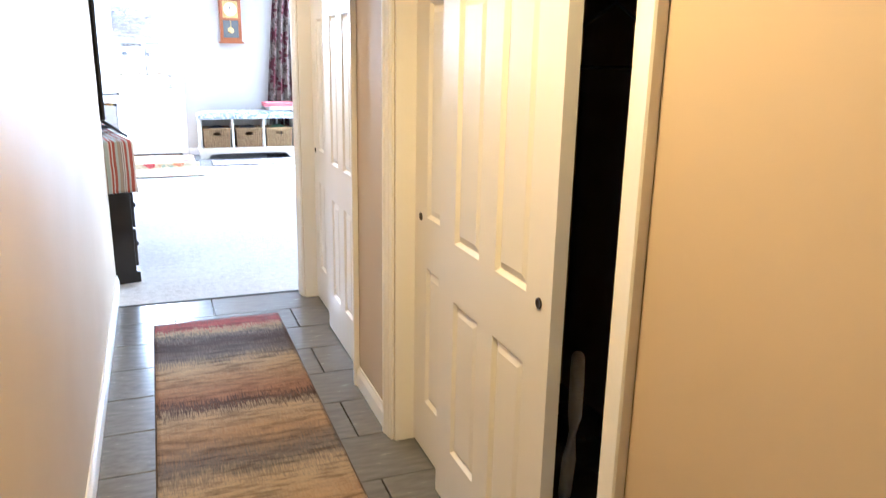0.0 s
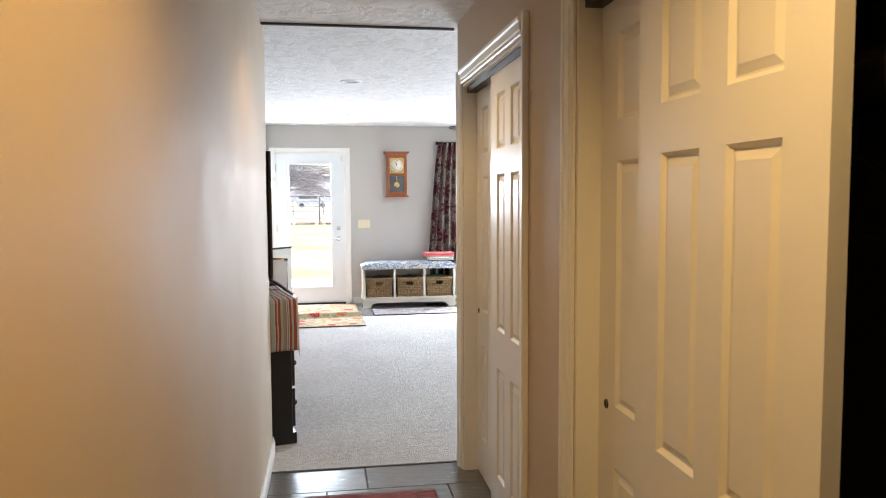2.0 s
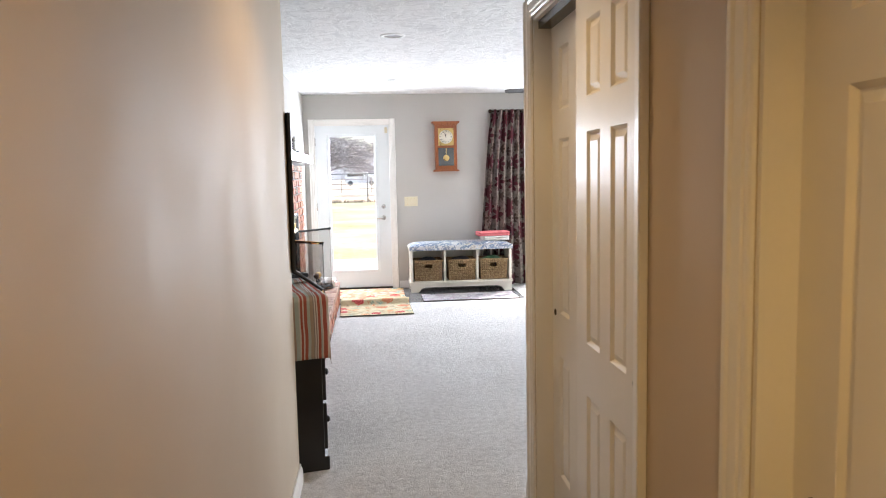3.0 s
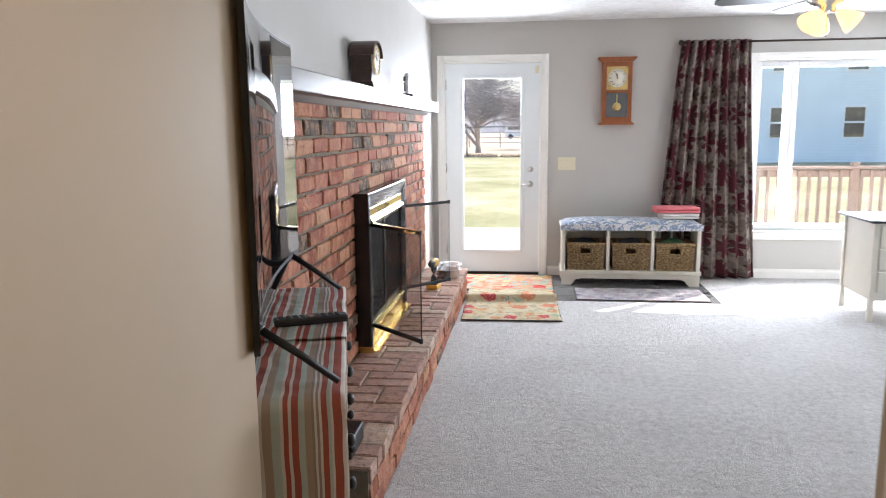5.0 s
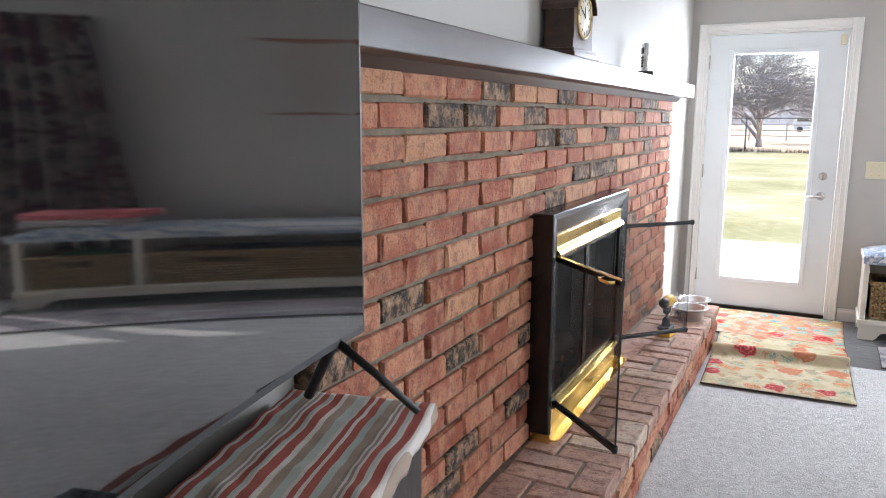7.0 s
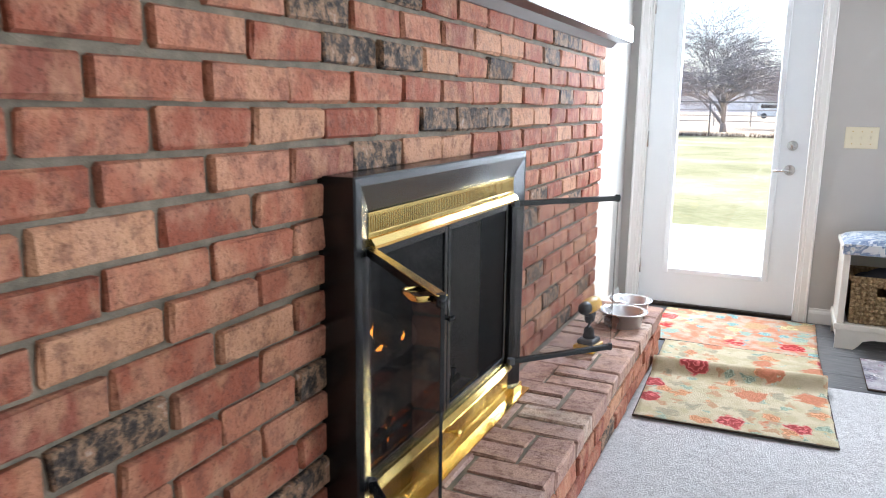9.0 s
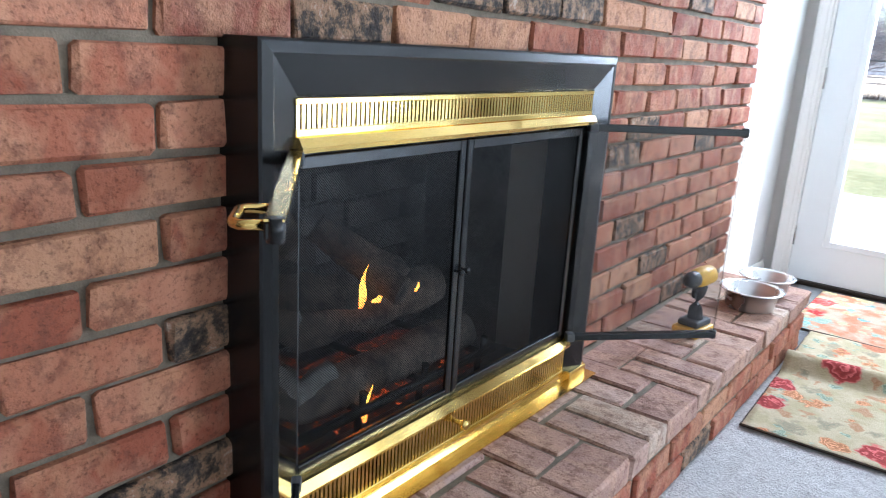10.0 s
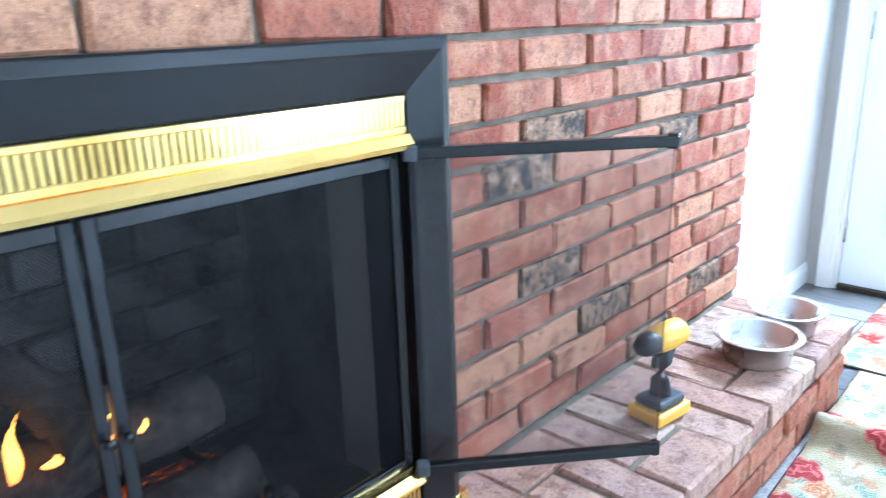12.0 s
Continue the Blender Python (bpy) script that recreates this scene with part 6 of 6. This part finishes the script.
def siding_mat(name, c):
    k = Mat(name, c, 0.7)
    sep = k.n("ShaderNodeSeparateXYZ")
    k.l(k.n("ShaderNodeTexCoord").outputs["Object"], sep.inputs[0])
    s = k.math("FRACT", k.math("MULTIPLY", sep.outputs[2], 8.0))
    k.colour(k.mix(0.25, k.ramp(k.noise(k.coords(), 0.8, 3), [(0.3, tuple(v * 0.93 for v in c)), (0.7, c)]), k.ramp(s, [(0.0, (0.3,) * 3), (0.12, (1,) * 3)]), "MULTIPLY"))
    return k.m


M_SIDING = siding_mat("pale_blue_siding", (0.78, 0.86, 0.90))
M_SIDING2 = siding_mat("white_siding", (0.70, 0.70, 0.68))
M_ROOF = varied("grey_shingles", (0.10, 0.10, 0.105), (0.16, 0.16, 0.165), 0.95, 3, 30, 0.3)


def house(name, x, y, w, d, eave, ridge, mat, label, cols):
    h_ = thing(name, label, "house", pose(x, y, GZ))
    part("wall", bm_prism([(0, 0), (w, 0), (w, eave), (0, eave)], d, "y", 0.0), mat, h_)
    part("roof", bm_prism([(-0.4, eave - 0.15), (d + 0.4, eave - 0.15), (d / 2, ridge)], w + 0.8, "x", -0.4), M_ROOF, h_)
    for fl in range(2):
        for c in range(cols):
            xx = w * (c + 0.5) / cols
            zz = 1.0 + fl * 2.8
            wn = part("window", bm_box(xx - 0.48, -0.03, zz, xx + 0.48, 0.02, zz + 1.4, 0.01), M_VINYL, h_, "white framed window")
            part("pane", bm_box(xx - 0.40, -0.045, zz + 0.08, xx + 0.40, -0.031, zz + 0.66, 0.002), M_TVSCREEN, wn)
            part("pane", bm_box(xx - 0.40, -0.045, zz + 0.74, xx + 0.40, -0.031, zz + 1.32, 0.002), M_TVSCREEN, wn)
    return h_


house("neighbour_house", 9.2, 37.0, 9.0, 9.0, 5.9, 8.6, M_SIDING, "pale blue two-storey neighbour house with grey roof", 3)
house("neighbour_house", 18.4, 36.0, 8.0, 9.0, 5.7, 8.2, M_SIDING2, "white two-storey neighbour house", 3)

# deck outside the window
M_DECK = varied("weathered_deck_wood", (0.36, 0.25, 0.19), (0.48, 0.36, 0.28), 0.85, 4, 60, 0.2)
deck = thing("deck", "weathered wooden deck outside the window", "deck")
plank_me = mesh_of("plank", bm_box(0, 0, 0, 5.0, 0.135, 0.03, 0.004), M_DECK)
for i in range(22):
    put_piece("plank", plank_me, pose(2.02, 10.66 + i * 0.142, GZ + 0.05), deck)
railing = thing("deck_railing", "wooden deck railing with upright balusters", "railing")
DYR = 13.6
part("top_rail", bm_box(2.0, DYR - 0.07, 0.86, 7.0, DYR + 0.07, 0.90, 0.006), M_DECK, railing)
part("upper_rail", bm_box(2.0, DYR - 0.02, 0.76, 7.0, DYR + 0.02, 0.85, 0.004), M_DECK, railing)
part("lower_rail", bm_box(2.0, DYR - 0.02, 0.02, 7.0, DYR + 0.02, 0.11, 0.004), M_DECK, railing)
bal = mesh_of("baluster", bm_box(-0.019, -0.019, 0, 0.019, 0.019, 0.92, 0.003), M_DECK)
for i in range(38):
    put_piece("baluster", bal, pose(2.05 + i * 0.13, DYR - 0.04, GZ + 0.085), railing)
for x in (2.0, 4.4, 6.9):
    part("post", bm_box(x, DYR - 0.045, GZ + 0.05, x + 0.09, DYR + 0.045, 0.95, 0.006), M_DECK, railing)

# ---- bricks, hearth bricks and tiles ----
rng = random.Random(11)
full = [brick_mesh("brick", PITCH - 0.012, 0.055, COURSE - 0.012, s, M_BRICK) for s in range(8)]
half = [brick_mesh("brick", PITCH / 2 - 0.012, 0.055, COURSE - 0.012, 40 + s, M_BRICK) for s in range(4)]


def lay(y0, y1, z, joint):
    """Fill one course from y0 to y1 with bricks on a running bond whose joint passes through the given y."""
    k = math.ceil((y0 - joint) / PITCH - 1e-6)
    cuts = [y0] + [joint + i * PITCH for i in range(k, k + 40) if y0 + 0.03 < joint + i * PITCH < y1 - 0.03] + [y1]
    for a, b in zip(cuts, cuts[1:]):
        ln = b - a - 0.012
        src = rng.choice(full) if ln > 0.14 else rng.choice(half)
        base = PITCH - 0.012 if ln > 0.14 else PITCH / 2 - 0.012
        m = pose(BX - 0.0275 + rng.uniform(-0.004, 0.005), (a + b) / 2, z + rng.uniform(-0.0015, 0.0015), rng.uniform(-0.6, 0.6), rng.uniform(-1, 1), rng.uniform(-0.8, 0.8)) @ Matrix.Diagonal((1, ln / base, 1, 1))
        put_piece("brick", src, m, chimney)


for r in range(17):
    z = HZTOP + COURSE * (r + 0.5) - 0.004
    joint = 6.925 if r % 2 else 6.810
    if z - COURSE / 2 < OZ1 - 0.02:
        lay(BY0, OY0 + 0.03, z, joint)
        lay(OY1 - 0.03, BY1, z, joint)
    else:
        lay(BY0, BY1, z, joint)

# hearth top: pairs of bricks across the depth with one brick along, swapping sides
hb_long = [brick_mesh("hearth_brick", 0.100, 0.232, 0.062, 60 + s, M_HEARTHBRICK) for s in range(4)]
hb_side = [brick_mesh("hearth_brick", 0.210, 0.118, 0.062, 70 + s, M_HEARTHBRICK) for s in range(4)]
y, i = 5.665, 0
while y < 9.49:
    front = i % 2 == 0
    xl = HX - 0.116 if front else HX - 0.130 - 0.116
    xs = HX - 0.244 - 0.059 if front else HX - 0.059
    for j in (0, 1):
        put_piece("hearth_brick", rng.choice(hb_long), pose(xl + rng.uniform(-0.004, 0.004), y + 0.053 + j * 0.108, HZTOP - 0.031 + rng.uniform(-0.002, 0.002), rng.uniform(-0.6, 0.6), rng.uniform(-0.6, 0.6), rng.uniform(-0.8, 0.8)), hearth)
    put_piece("hearth_brick", rng.choice(hb_side), pose(xs + rng.uniform(-0.003, 0.003), y + 0.107, HZTOP - 0.031 + rng.uniform(-0.002, 0.002), rng.uniform(-0.6, 0.6), rng.uniform(-0.6, 0.6), rng.uniform(-0.8, 0.8)), hearth)
    y += 0.216
    i += 1
for r in range(2):
    y, i = 5.665 - (0.11 if r else 0), 0
    while y < 9.49:
        a, b = max(y, 5.665), min(y + PITCH, 9.50)
        if b - a > 0.05:
            put_piece("hearth_brick", rng.choice(full), pose(HX - 0.030 + rng.uniform(-0.004, 0.004), (a + b) / 2, 0.041 + r * 0.079, 0, 0, rng.uniform(-0.8, 0.8)) @ Matrix.Diagonal((1, (b - a - 0.012) / (PITCH - 0.012), 1.02, 1)), hearth)
        y += PITCH
for r in range(3):
    for c in range(2):
        put_piece("hearth_brick", rng.choice(full), pose(HX - 0.15 - c * 0.2, 9.49, 0.041 + r * 0.076, 0, 0, 90) @ Matrix.Diagonal((0.6, 0.85, 0.9, 1)), hearth)

# plank tiles: the hall, and the strip before the garden door
floor_hall = thing("floor_tiled", "dark grey plank tiles with pale joints", "floor", kind="structure")
tl = [mesh_of("tile", bm_box(-0.305, -0.1515, -0.02, 0.305, 0.1515, -0.0005, 0.0018), M_TILE)]
for x0, x1, y0, y1 in ((HL, 1.62, NEAR, 4.258), (LW, 1.80, 9.364, FW)):
    row = 0
    y = y1
    while y > y0 + 0.02:
        h_ = min(0.303, y - y0)
        x = x0 - (0.305 if row % 2 else 0.10)
        while x < x1 - 0.01:
            a, b = max(x, x0), min(x + 0.61, x1)
            if b - a > 0.02:
                put_piece("tile", tl[0], Matrix.Translation(((a + b) / 2, y - h_ / 2, 0)) @ Matrix.Diagonal(((b - a - 0.005) / 0.61, (h_ - 0.005) / 0.303, 1, 1)), floor_hall)
            x += 0.61
        y -= 0.303
        row += 1
strip = structure("trim_threshold", bm_box(HL + 0.016, 4.250, -0.004, HR - 0.016, 4.268, 0.004, 0.002), M_RUBBER, "thin metal strip between tiles and carpet", "threshold")
